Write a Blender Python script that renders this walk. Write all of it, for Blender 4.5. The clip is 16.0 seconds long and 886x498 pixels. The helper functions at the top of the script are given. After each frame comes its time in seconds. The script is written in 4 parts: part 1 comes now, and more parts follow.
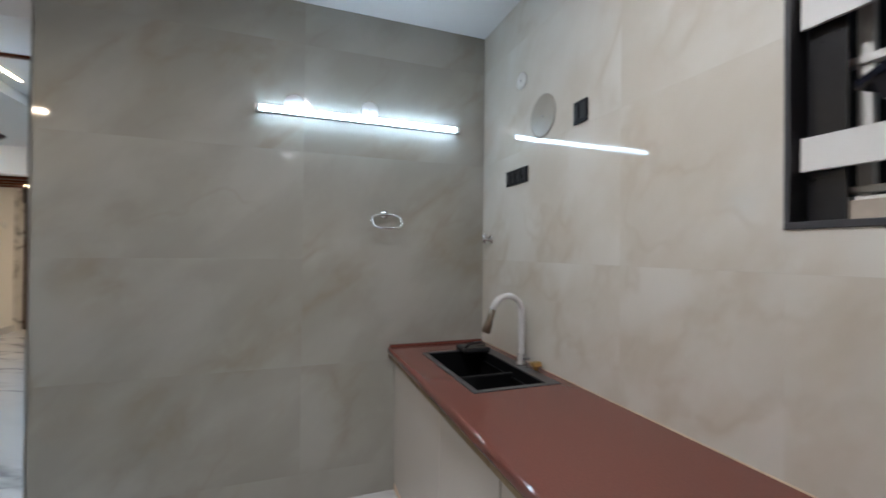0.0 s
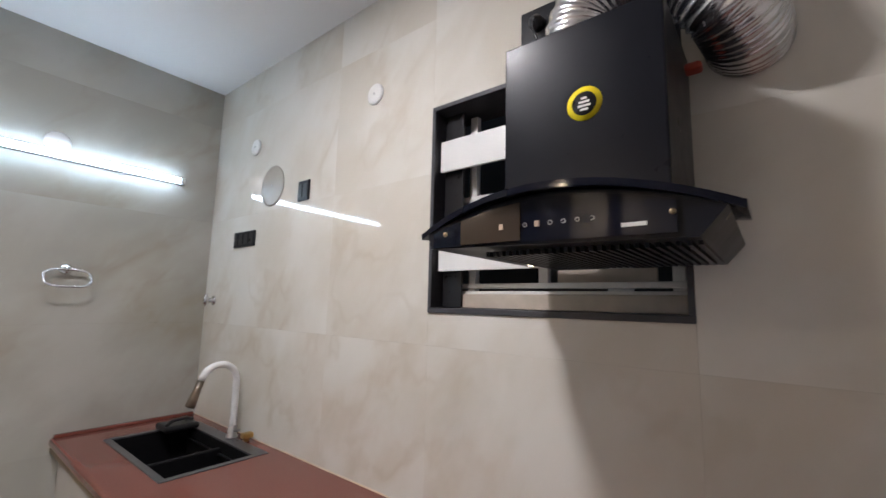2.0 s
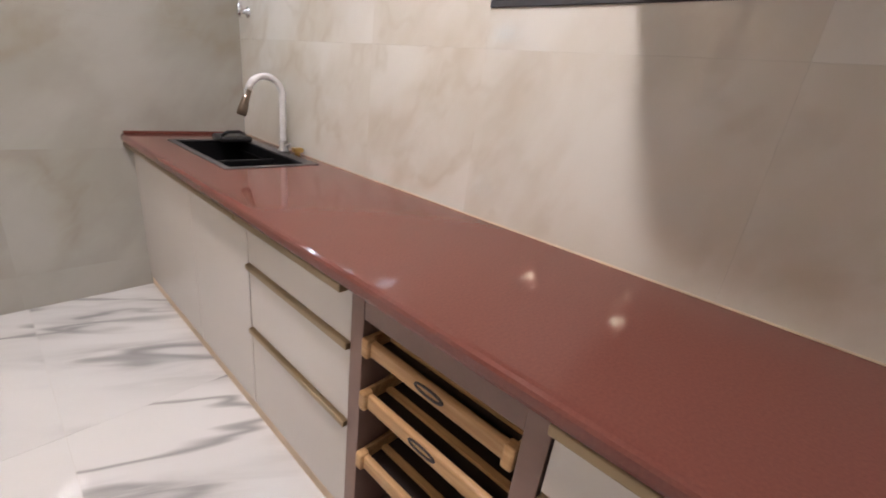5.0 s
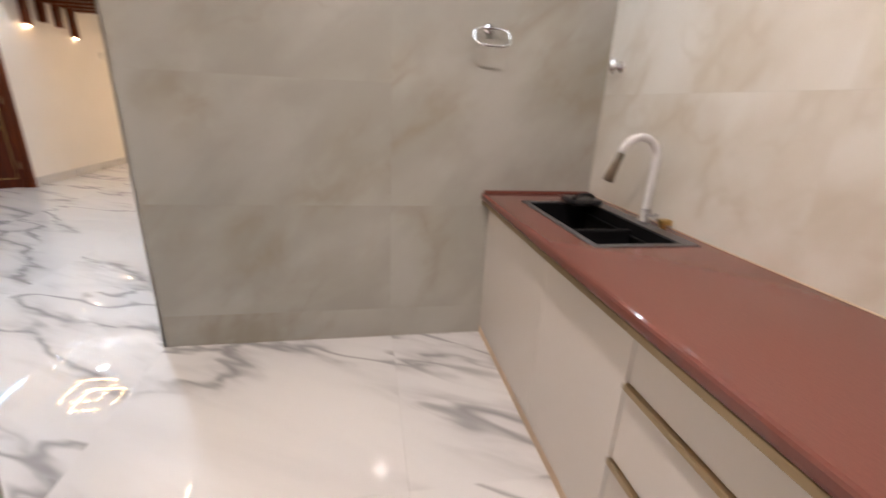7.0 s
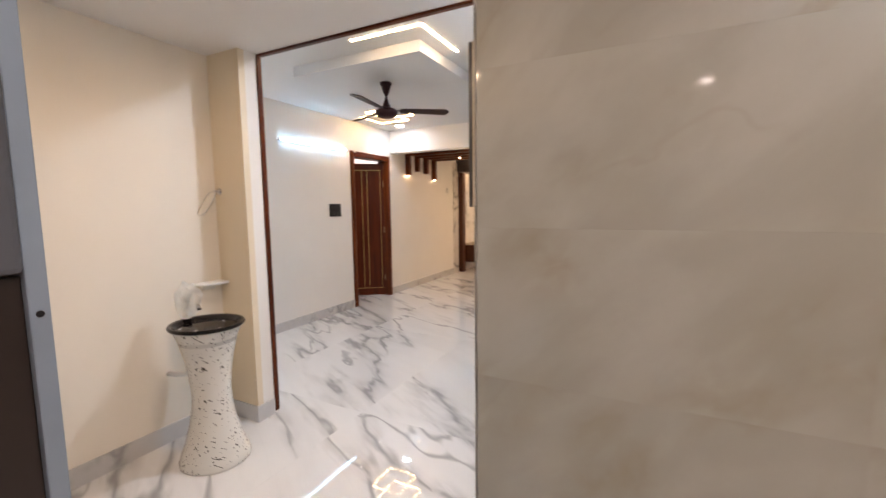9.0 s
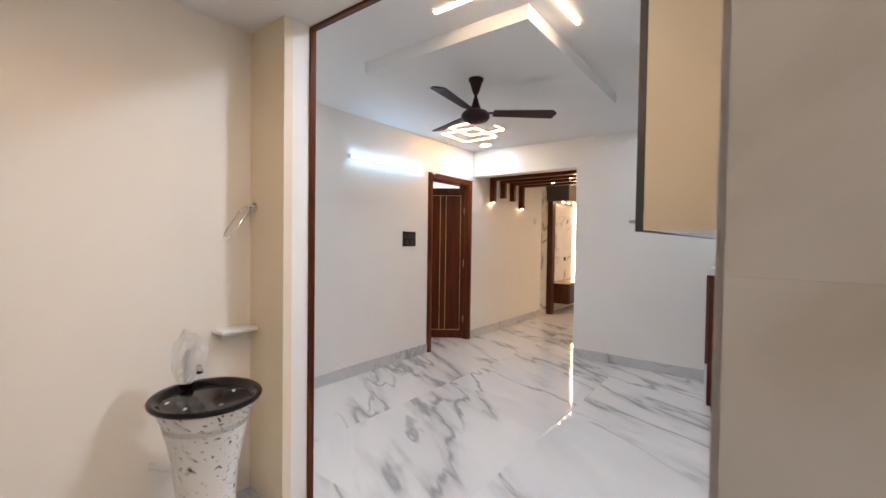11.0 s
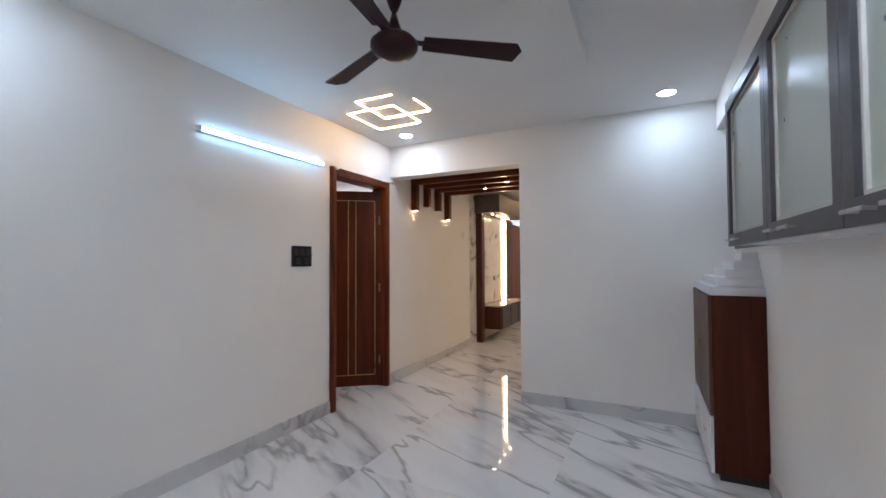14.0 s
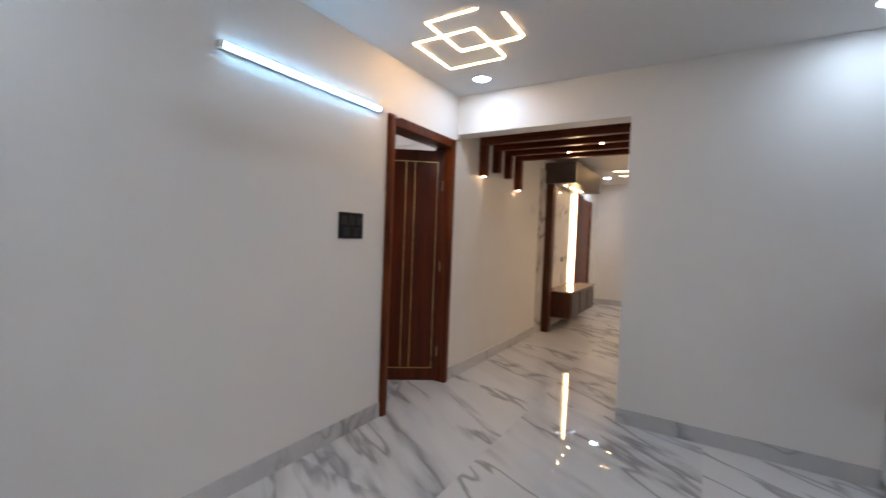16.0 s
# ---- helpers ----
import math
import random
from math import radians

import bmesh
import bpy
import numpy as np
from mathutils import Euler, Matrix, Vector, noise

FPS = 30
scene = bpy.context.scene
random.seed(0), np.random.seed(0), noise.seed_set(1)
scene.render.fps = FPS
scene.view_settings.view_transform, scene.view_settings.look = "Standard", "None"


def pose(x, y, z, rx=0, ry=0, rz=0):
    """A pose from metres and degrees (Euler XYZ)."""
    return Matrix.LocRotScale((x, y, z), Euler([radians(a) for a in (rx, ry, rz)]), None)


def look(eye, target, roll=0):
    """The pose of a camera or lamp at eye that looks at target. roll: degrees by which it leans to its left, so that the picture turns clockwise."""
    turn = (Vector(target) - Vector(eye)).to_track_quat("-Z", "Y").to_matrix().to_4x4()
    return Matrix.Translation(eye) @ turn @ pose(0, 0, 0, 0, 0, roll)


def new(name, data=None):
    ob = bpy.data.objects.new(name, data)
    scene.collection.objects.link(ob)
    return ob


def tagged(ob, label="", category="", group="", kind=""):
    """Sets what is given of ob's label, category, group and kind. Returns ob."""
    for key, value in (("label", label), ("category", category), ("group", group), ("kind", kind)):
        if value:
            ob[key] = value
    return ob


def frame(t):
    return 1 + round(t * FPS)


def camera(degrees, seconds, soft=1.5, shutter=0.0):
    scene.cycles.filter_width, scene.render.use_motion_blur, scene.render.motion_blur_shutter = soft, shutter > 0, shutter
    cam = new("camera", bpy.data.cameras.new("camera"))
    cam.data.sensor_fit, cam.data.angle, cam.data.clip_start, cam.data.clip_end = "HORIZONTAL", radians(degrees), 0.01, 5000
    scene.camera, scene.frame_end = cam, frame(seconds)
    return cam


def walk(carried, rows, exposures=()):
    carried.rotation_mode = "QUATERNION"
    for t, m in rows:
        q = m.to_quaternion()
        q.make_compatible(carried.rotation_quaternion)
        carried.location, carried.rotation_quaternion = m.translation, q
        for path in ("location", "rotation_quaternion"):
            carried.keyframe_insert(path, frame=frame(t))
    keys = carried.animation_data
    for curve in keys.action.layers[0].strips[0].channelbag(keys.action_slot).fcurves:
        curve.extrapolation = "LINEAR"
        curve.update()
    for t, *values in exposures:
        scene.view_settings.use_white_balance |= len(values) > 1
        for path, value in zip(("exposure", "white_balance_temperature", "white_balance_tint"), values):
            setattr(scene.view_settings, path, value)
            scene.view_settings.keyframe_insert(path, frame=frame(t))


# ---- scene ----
cam = camera(93.6, 16.0, shutter=0.5)
PATH = [
    (0, (0.132, 0.099, 1.425), (0.816, 1.978, 1.44), 0.6),
    (0.5, (0.142, 0.042, 1.4), (1.121, 1.786, 1.415), 1.5),
    (1, (0.157, -0.036, 1.453), (1.385, 1.54, 1.529), 1.7),
    (1.5, (0.182, -0.101, 1.496), (1.627, 1.266, 1.705), 1.6),
    (2, (0.201, -0.138, 1.522), (1.756, 1.093, 1.782), 1.4),
    (2.5, (0.205, -0.147, 1.522), (1.827, 1.004, 1.731), 1.6),
    (3, (0.21, -0.139, 1.496), (1.849, 1.006, 1.547), 2.3),
    (3.5, (0.223, -0.121, 1.415), (1.837, 1.039, 1.192), 3.8),
    (3.7, (0.225, -0.117, 1.378), (1.821, 1.045, 1.057), 4.3),
    (5.8, (0.176, -0.02, 1.243), (1.309, 1.392, 0.392), 6.5),
    (6, (0.189, 0.033, 1.244), (1.204, 1.54, 0.407), 5.5),
    (6.5, (0.121, 0.238, 1.242), (0.83, 1.957, 0.505), 4.2),
    (7, (0.067, 0.401, 1.296), (0.424, 2.256, 0.639), 2.8),
    (7.5, (-0.015, 0.558, 1.339), (-0.079, 2.486, 0.812), 1.2),
    (8, (-0.129, 0.694, 1.379), (-0.499, 2.616, 0.971), 0.2),
    (8.5, (-0.253, 0.869, 1.454), (-0.926, 2.731, 1.17), -0.4),
    (9, (-0.373, 1.023, 1.465), (-1.276, 2.796, 1.262), -0.7),
    (9.5, (-0.513, 1.225, 1.432), (-1.645, 2.865, 1.262), -0.4),
    (9.7, (-0.574, 1.32, 1.431), (-1.785, 2.902, 1.249), 0.0),
    (11.8, (-1.12, 2.002, 1.431), (-2.299, 3.616, 1.497), 0.7),
    (12, (-1.152, 2.071, 1.431), (-2.312, 3.698, 1.522), 0.5),
    (12.5, (-1.28, 2.285, 1.412), (-2.4, 3.937, 1.537), -0.2),
    (13, (-1.4, 2.487, 1.418), (-2.477, 4.171, 1.507), -0.4),
    (13.5, (-1.538, 2.654, 1.393), (-2.535, 4.387, 1.464), -0.4),
    (14, (-1.659, 2.815, 1.388), (-2.535, 4.612, 1.445), -0.3),
    (14.5, (-1.807, 2.974, 1.407), (-2.554, 4.829, 1.424), -0.0),
    (15, (-1.921, 3.129, 1.385), (-2.619, 5.003, 1.373), 0.4),
    (15.5, (-2.092, 3.311, 1.375), (-2.902, 5.139, 1.336), 1.1),
    (16, (-2.267, 3.413, 1.399), (-3.325, 5.109, 1.328), 2.2),
]
EXPOSURE = [(0, 0.32, 6000, 12), (1, 0.5, 5800, 13), (1.5, 0.63, 5850, 14), (2, 0.72, 6150, 16), (2.5, 0.92, 6400, 18), (3.7, 1.08, 6650, 20), (6, 1.12, 6550, 21), (7, 1.05, 7100, 23), (8, 0.92, 7350, 25), (9, 0.84, 7600, 26), (9.7, 0.84, 7600, 26),
            (11.8, 0.66, 6850, 23), (12.5, 0.53, 6700, 22), (13.5, 0.38, 6500, 22), (14.5, 0.25, 6450, 21), (16, 0.14, 6700, 22)]
walk(cam, [(t, look(eye, target, roll)) for t, eye, target, roll in PATH], EXPOSURE)

# ---- light ----
world = bpy.data.worlds.new("world")
world.use_nodes = True
scene.world = world
wt = world.node_tree
sky = wt.nodes.new("ShaderNodeTexSky")
sky.sky_type, sky.sun_disc, sky.sun_elevation, sky.sun_rotation = "NISHITA", False, radians(16), radians(70)
wt.links.new(sky.outputs[0], wt.nodes["Background"].inputs[0])
wt.nodes["Background"].inputs[1].default_value = 0.10

# lamp strengths (W per square metre and steradian on the glowing faces)
TUBE, SPOT, PATTERN, STRIP, NICHE, DOT = 17, 115, 17, 22, 17, 45
COOL, WARM, NEUTRAL = (0.72, 0.88, 1.0), (1.0, 0.74, 0.42), (1.0, 0.95, 0.88)

# ---- main planes of the place, set to fit the camera's view ----
XE, XW_END, XL, XB = 1.30, -1.01, -4.29, -3.07      # kitchen counter wall, end of tiled wall, long dining wall, basin wall
YN, YO, YF = 2.55, 3.04, 6.84                       # tiled wall, dining opening, far dining wall
ZK, ZD, ZS, ZH = 2.815, 2.70, 2.48, 2.345            # kitchen ceiling, dining ceiling, soffit, passage header
ZC = 0.855                                          # worktop


# ---- materials ----
def mat(name, base, rough=0.5, metal=0.0, vary=0.12, scale=6.0, bump=0.05, bump_scale=60.0, coat=0.0, emit=None, strength=0.0, spread=0.08, trans=0.0, ior=1.45):
    m = bpy.data.materials.new(name)
    m.use_nodes = True
    nt = m.node_tree
    b = nt.nodes["Principled BSDF"]
    b.inputs["Roughness"].default_value, b.inputs["Metallic"].default_value = rough, metal
    b.inputs["Coat Weight"].default_value, b.inputs["Coat Roughness"].default_value = coat, 0.06
    b.inputs["Transmission Weight"].default_value, b.inputs["IOR"].default_value = trans, ior
    b.inputs["Base Color"].default_value = (*base, 1)
    if emit:
        b.inputs["Emission Color"].default_value, b.inputs["Emission Strength"].default_value = (*emit, 1), strength
        return m
    tc = nt.nodes.new("ShaderNodeTexCoord")
    if vary:
        n = nt.nodes.new("ShaderNodeTexNoise")
        n.inputs["Scale"].default_value, n.inputs["Detail"].default_value = scale, 6
        nt.links.new(tc.outputs["Object"], n.inputs["Vector"])
        r = nt.nodes.new("ShaderNodeValToRGB")
        r.color_ramp.elements[0].position, r.color_ramp.elements[1].position = 0.3, 0.7
        r.color_ramp.elements[0].color = (*[c * (1 - vary) for c in base], 1)
        r.color_ramp.elements[1].color = (*[min(1, c * (1 + vary)) for c in base], 1)
        nt.links.new(n.outputs["Fac"], r.inputs[0])
        nt.links.new(r.outputs[0], b.inputs["Base Color"])
        rr = nt.nodes.new("ShaderNodeMapRange")
        rr.inputs["To Min"].default_value, rr.inputs["To Max"].default_value = max(0.02, rough - spread), min(1, rough + spread)
        nt.links.new(n.outputs["Fac"], rr.inputs["Value"])
        nt.links.new(rr.outputs[0], b.inputs["Roughness"])
    if bump:
        n2 = nt.nodes.new("ShaderNodeTexNoise")
        n2.inputs["Scale"].default_value, n2.inputs["Detail"].default_value = bump_scale, 4
        nt.links.new(tc.outputs["Object"], n2.inputs["Vector"])
        bp = nt.nodes.new("ShaderNodeBump")
        bp.inputs["Strength"].default_value, bp.inputs["Distance"].default_value = bump, 0.01
        nt.links.new(n2.outputs["Fac"], bp.inputs["Height"])
        nt.links.new(bp.outputs[0], b.inputs["Normal"])
    return m


def grain(name, dark, light, rough=0.3, axis=2, coat=0.3, scale=9.0):
    """Wood with a grain that runs along one axis."""
    m = bpy.data.materials.new(name)
    m.use_nodes = True
    nt = m.node_tree
    b = nt.nodes["Principled BSDF"]
    b.inputs["Roughness"].default_value, b.inputs["Coat Weight"].default_value, b.inputs["Coat Roughness"].default_value = rough, coat, 0.12
    b.inputs["Specular IOR Level"].default_value = 0.2
    tc, mp = nt.nodes.new("ShaderNodeTexCoord"), nt.nodes.new("ShaderNodeMapping")
    s = [scale] * 3
    s[axis] = scale * 0.07
    mp.inputs["Scale"].default_value = s
    nt.links.new(tc.outputs["Object"], mp.inputs[0])
    n, n2 = nt.nodes.new("ShaderNodeTexNoise"), nt.nodes.new("ShaderNodeTexNoise")
    n.inputs["Scale"].default_value, n.inputs["Detail"].default_value, n.inputs["Distortion"].default_value = 1.0, 8, 1.2
    n2.inputs["Scale"].default_value, n2.inputs["Detail"].default_value = 9.0, 5
    r = nt.nodes.new("ShaderNodeValToRGB")
    r.color_ramp.elements[0].position, r.color_ramp.elements[1].position = 0.35, 0.68
    r.color_ramp.elements[0].color, r.color_ramp.elements[1].color = (*dark, 1), (*light, 1)
    add = nt.nodes.new("ShaderNodeMath")
    add.operation = "MULTIPLY_ADD"
    add.inputs[1].default_value = 0.35
    for k in (n, n2):
        nt.links.new(mp.outputs[0], k.inputs["Vector"])
    sub = nt.nodes.new("ShaderNodeMath")
    sub.operation = "SUBTRACT"
    sub.inputs[1].default_value = 0.5
    nt.links.new(n2.outputs["Fac"], sub.inputs[0])
    nt.links.new(sub.outputs[0], add.inputs[0])
    nt.links.new(n.outputs["Fac"], add.inputs[2])
    nt.links.new(add.outputs[0], r.inputs[0])
    nt.links.new(r.outputs[0], b.inputs["Base Color"])
    bp = nt.nodes.new("ShaderNodeBump")
    bp.inputs["Strength"].default_value, bp.inputs["Distance"].default_value = 0.15, 0.004
    nt.links.new(add.outputs[0], bp.inputs["Height"])
    nt.links.new(bp.outputs[0], b.inputs["Normal"])
    return m


def marble(name, ground, cloud, vein, rough=0.06, size=1.0, width=0.05, amount=0.8, tiles=True, turn=(0, 0, 30), stretch=(0.3, 1.35, 1.0), thin=0.5, cloudy=1.3, warp=0.8, shift=0.1, dense=0.42):
    """Polished stone: soft clouds, broad broken veins along one slant and hair-thin ones between them."""
    m = bpy.data.materials.new(name)
    m.use_nodes = True
    nt = m.node_tree
    L = nt.links.new
    b = nt.nodes["Principled BSDF"]
    b.inputs["Roughness"].default_value = rough
    geo = nt.nodes.new("ShaderNodeNewGeometry")
    vec = geo.outputs["Position"]
    if tiles:
        # a slight shift of the stone from tile to tile
        oi = nt.nodes.new("ShaderNodeObjectInfo")
        mul = nt.nodes.new("ShaderNodeVectorMath")
        mul.operation = "SCALE"
        mul.inputs[0].default_value = (shift, shift * 0.6, shift * 0.8)
        L(oi.outputs["Random"], mul.inputs["Scale"])
        ad = nt.nodes.new("ShaderNodeVectorMath")
        L(vec, ad.inputs[0])
        L(mul.outputs[0], ad.inputs[1])
        vec = ad.outputs[0]
    rot = nt.nodes.new("ShaderNodeMapping")
    rot.inputs["Rotation"].default_value = [radians(a) for a in turn]
    L(vec, rot.inputs[0])
    mp = nt.nodes.new("ShaderNodeMapping")
    mp.inputs["Scale"].default_value = [k / size for k in stretch]
    L(rot.outputs[0], mp.inputs[0])

    def noise_at(scale, detail, warp):
        n = nt.nodes.new("ShaderNodeTexNoise")
        n.inputs["Scale"].default_value, n.inputs["Detail"].default_value, n.inputs["Distortion"].default_value = scale, detail, warp
        L(mp.outputs[0], n.inputs["Vector"])
        return n.outputs["Fac"]

    def ridge(fac, w):
        s, a = nt.nodes.new("ShaderNodeMath"), nt.nodes.new("ShaderNodeMath")
        s.operation, a.operation = "SUBTRACT", "ABSOLUTE"
        s.inputs[1].default_value = 0.5
        L(fac, s.inputs[0])
        L(s.outputs[0], a.inputs[0])
        r = nt.nodes.new("ShaderNodeMapRange")
        r.interpolation_type = "SMOOTHSTEP"
        r.inputs["From Max"].default_value, r.inputs["To Min"].default_value, r.inputs["To Max"].default_value = w, 1, 0
        L(a.outputs[0], r.inputs["Value"])
        return r.outputs[0]

    def step(fac, lo, hi):
        r = nt.nodes.new("ShaderNodeMapRange")
        r.interpolation_type = "SMOOTHSTEP"
        r.inputs["From Min"].default_value, r.inputs["From Max"].default_value = lo, hi
        L(fac, r.inputs["Value"])
        return r.outputs[0]

    def times(a, c):
        k = nt.nodes.new("ShaderNodeMath")
        k.operation = "MULTIPLY"
        L(a, k.inputs[0])
        if isinstance(c, float):
            k.inputs[1].default_value = c
        else:
            L(c, k.inputs[1])
        return k.outputs[0]

    clouds = noise_at(cloudy, 8, warp)
    line = noise_at(0.85, 4.0, 0.15)
    mask = step(noise_at(0.8, 2, 0.0), dense, dense + 0.12)
    soft = times(times(ridge(line, width), mask), step(noise_at(5.0, 7, 1.0), 0.30, 0.66))
    core = times(times(ridge(line, width * 0.30), mask), step(noise_at(6.0, 6, 0.6), 0.30, 0.50))
    smoky = soft
    fine = times(ridge(noise_at(0.75, 4.5, 0.15), width * 0.22), step(noise_at(0.9, 2, 0.2), dense + 0.05, dense + 0.2))
    top = nt.nodes.new("ShaderNodeMath")
    top.operation = "MAXIMUM"
    L(core, top.inputs[0])
    L(fine, top.inputs[1])
    fine = top.outputs[0]
    mx = nt.nodes.new("ShaderNodeMix")
    mx.data_type = "RGBA"
    mx.inputs["A"].default_value, mx.inputs["B"].default_value = (*ground, 1), (*cloud, 1)
    L(step(clouds, 0.36, 0.66), mx.inputs["Factor"])
    m2 = nt.nodes.new("ShaderNodeMix")
    m2.data_type = "RGBA"
    m2.inputs["B"].default_value = (*vein, 1)
    L(mx.outputs["Result"], m2.inputs["A"])
    L(times(smoky, amount), m2.inputs["Factor"])
    m3 = nt.nodes.new("ShaderNodeMix")
    m3.data_type = "RGBA"
    m3.inputs["B"].default_value = (*[v * 0.85 for v in vein], 1)
    L(m2.outputs["Result"], m3.inputs["A"])
    L(times(fine, thin), m3.inputs["Factor"])
    L(m3.outputs["Result"], b.inputs["Base Color"])
    rr = nt.nodes.new("ShaderNodeMapRange")
    rr.inputs["To Min"].default_value, rr.inputs["To Max"].default_value = rough * 0.7, rough * 1.5
    L(noise_at(3.0, 4, 0.0), rr.inputs["Value"])
    L(rr.outputs[0], b.inputs["Roughness"])
    return m


PAINT = mat("white_paint", (0.79, 0.768, 0.735), 0.55, vary=0.025, scale=1.5, bump=0.04, bump_scale=180)
CREAM = mat("cream_paint", (0.78, 0.735, 0.66), 0.5, vary=0.03, scale=1.5, bump=0.04, bump_scale=180)
SAND = mat("sand_paint", (0.74, 0.64, 0.49), 0.5, vary=0.03, scale=1.5, bump=0.04, bump_scale=180)
CEILING = mat("ceiling_paint", (0.77, 0.762, 0.75), 0.7, vary=0.02, scale=1.2, bump=0.03, bump_scale=140)
TILE = marble("beige_wall_tile", (0.59, 0.553, 0.478), (0.665, 0.645, 0.588), (0.50, 0.42, 0.31), rough=0.04, size=0.8, width=0.07, amount=0.32, thin=0.2, turn=(-34, 53, 0), stretch=(0.42, 1.3, 1.3), cloudy=1.7, warp=0.3, shift=2.2)
# darker copy of TILE: the north wall's shade is put into its colour
TILE_SHADED = marble("shaded_wall_tile", (0.36, 0.352, 0.312), (0.430, 0.425, 0.386), (0.31, 0.265, 0.19), rough=0.05, size=0.8, width=0.07, amount=0.42, thin=0.15, turn=(-34, 53, 0), stretch=(0.42, 1.3, 1.3), cloudy=1.7, warp=0.3, shift=2.2)
FLOOR = marble("white_floor_tile", (0.72, 0.72, 0.718), (0.66, 0.66, 0.662), (0.31, 0.31, 0.32), rough=0.02, size=0.66, width=0.065, amount=0.55, thin=0.75, stretch=(0.27, 1.15, 1.0), shift=1.5, dense=0.365)
SKIRT = marble("marble_skirting", (0.60, 0.60, 0.60), (0.52, 0.52, 0.53), (0.28, 0.28, 0.29), rough=0.12, size=0.8, tiles=False)
SLAB = marble("tv_marble", (0.74, 0.72, 0.69), (0.68, 0.66, 0.63), (0.10, 0.09, 0.09), rough=0.08, size=0.6, width=0.06, tiles=False, turn=(50, 0, 0))
GROUT = mat("tile_grout", (0.60, 0.575, 0.53), 0.8, vary=0.1)
PALE_BOARD = mat("pale_board", (0.46, 0.40, 0.33), 0.5, vary=0.15, scale=14)
GRANITE = mat("red_granite", (0.165, 0.056, 0.043), 0.06, vary=0.07, scale=160, bump=0.0, spread=0.02)
LAMINATE = mat("greige_laminate", (0.60, 0.565, 0.53), 0.14, vary=0.02, scale=2, bump=0.0, spread=0.03)
BROWN_FRAME = mat("brown_laminate", (0.21, 0.13, 0.105), 0.4, vary=0.06, scale=20)
PLY = mat("beige_plinth", (0.60, 0.46, 0.33), 0.5)
GOLD = mat("brushed_gold", (0.62, 0.45, 0.24), 0.28, 1.0, vary=0.1, scale=25)
BRONZE = mat("dark_bronze", (0.34, 0.25, 0.15), 0.36, 1.0, vary=0.04, scale=8, bump=0.0)
TRAY_WOOD = grain("tray_wood", (0.36, 0.20, 0.09), (0.62, 0.40, 0.20), 0.45, 1, 0.1, 14)
TEAK = grain("teak", (0.055, 0.0085, 0.0018), (0.185, 0.040, 0.008), 0.36, 2, 0.06)
TEAK_X = grain("teak_beam", (0.050, 0.008, 0.002), (0.150, 0.032, 0.008), 0.32, 0, 0.10)
WALNUT = grain("walnut", (0.050, 0.015, 0.007), (0.110, 0.038, 0.018), 0.4, 2, 0.05)
CABINET_BROWN = grain("brown_veneer", (0.055, 0.010, 0.004), (0.085, 0.018, 0.008), 0.45, 2, 0.0)
MATT_BROWN = mat("protective_film", (0.090, 0.036, 0.023), 0.45, vary=0.12, scale=7, bump=0.1, bump_scale=12)
CREAM_LAM = mat("cream_laminate", (0.66, 0.58, 0.44), 0.4, vary=0.03)
WHITE_LAM = mat("white_laminate", (0.72, 0.73, 0.75), 0.25, vary=0.02)
STEP_WHITE = mat("white_board", (0.74, 0.74, 0.76), 0.5, vary=0.02)
CHARCOAL = mat("charcoal_frame", (0.046, 0.046, 0.052), 0.42, vary=0.12, scale=30)
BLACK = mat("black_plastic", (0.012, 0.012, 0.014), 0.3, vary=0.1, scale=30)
SWITCH = mat("dark_switch", (0.014, 0.015, 0.018), 0.34, vary=0.1, scale=30)
HOOD_STEEL = mat("black_hood_steel", (0.006, 0.007, 0.011), 0.30, vary=0.08, scale=12, bump=0.02)
HOOD_STEEL.node_tree.nodes["Principled BSDF"].inputs["Specular IOR Level"].default_value = 0.25
HOOD_GLASS = mat("black_glass", (0.005, 0.006, 0.012), 0.06, vary=0.0, bump=0.0)
HOOD_GLASS.node_tree.nodes["Principled BSDF"].inputs["Specular IOR Level"].default_value = 0.3
HOOD_TINT = mat("smoked_panel", (0.045, 0.031, 0.022), 0.10, vary=0.05, bump=0.0)
SINK = mat("black_quartz", (0.005, 0.005, 0.006), 0.5, vary=0.3, scale=160)
SINK.node_tree.nodes["Principled BSDF"].inputs["Specular IOR Level"].default_value = 0.25
CHROME = mat("chrome", (0.80, 0.80, 0.80), 0.10, 1.0, vary=0.03, bump=0.0, spread=0.04)
STEEL = mat("dull_steel", (0.45, 0.45, 0.45), 0.35, 1.0, vary=0.1, scale=20)
FOIL = mat("duct_foil", (0.72, 0.72, 0.73), 0.24, 1.0, vary=0.08, scale=40, bump=0.06, bump_scale=70)
WRAP = mat("white_wrap", (0.70, 0.70, 0.70), 0.45, vary=0.08, scale=30, bump=0.5, bump_scale=50)
PLASTIC_WHITE = mat("white_plastic", (0.72, 0.72, 0.70), 0.35, vary=0.03)
YELLOW = mat("yellow_sticker", (0.75, 0.62, 0.01), 0.4, vary=0.04)
RED_TAPE = mat("red_tape", (0.33, 0.045, 0.02), 0.45, vary=0.1)
BRASS = mat("brass", (0.60, 0.42, 0.16), 0.3, 1.0)
CERAMIC_BLACK = mat("black_ceramic", (0.007, 0.005, 0.005), 0.06, vary=0.1, bump=0.0, spread=0.02)
CERAMIC_BLACK.node_tree.nodes["Principled BSDF"].inputs["Specular IOR Level"].default_value = 0.3
FAN_BROWN = mat("brown_fan_metal", (0.030, 0.010, 0.011), 0.42, 0.0, vary=0.15, scale=10, bump=0.0)
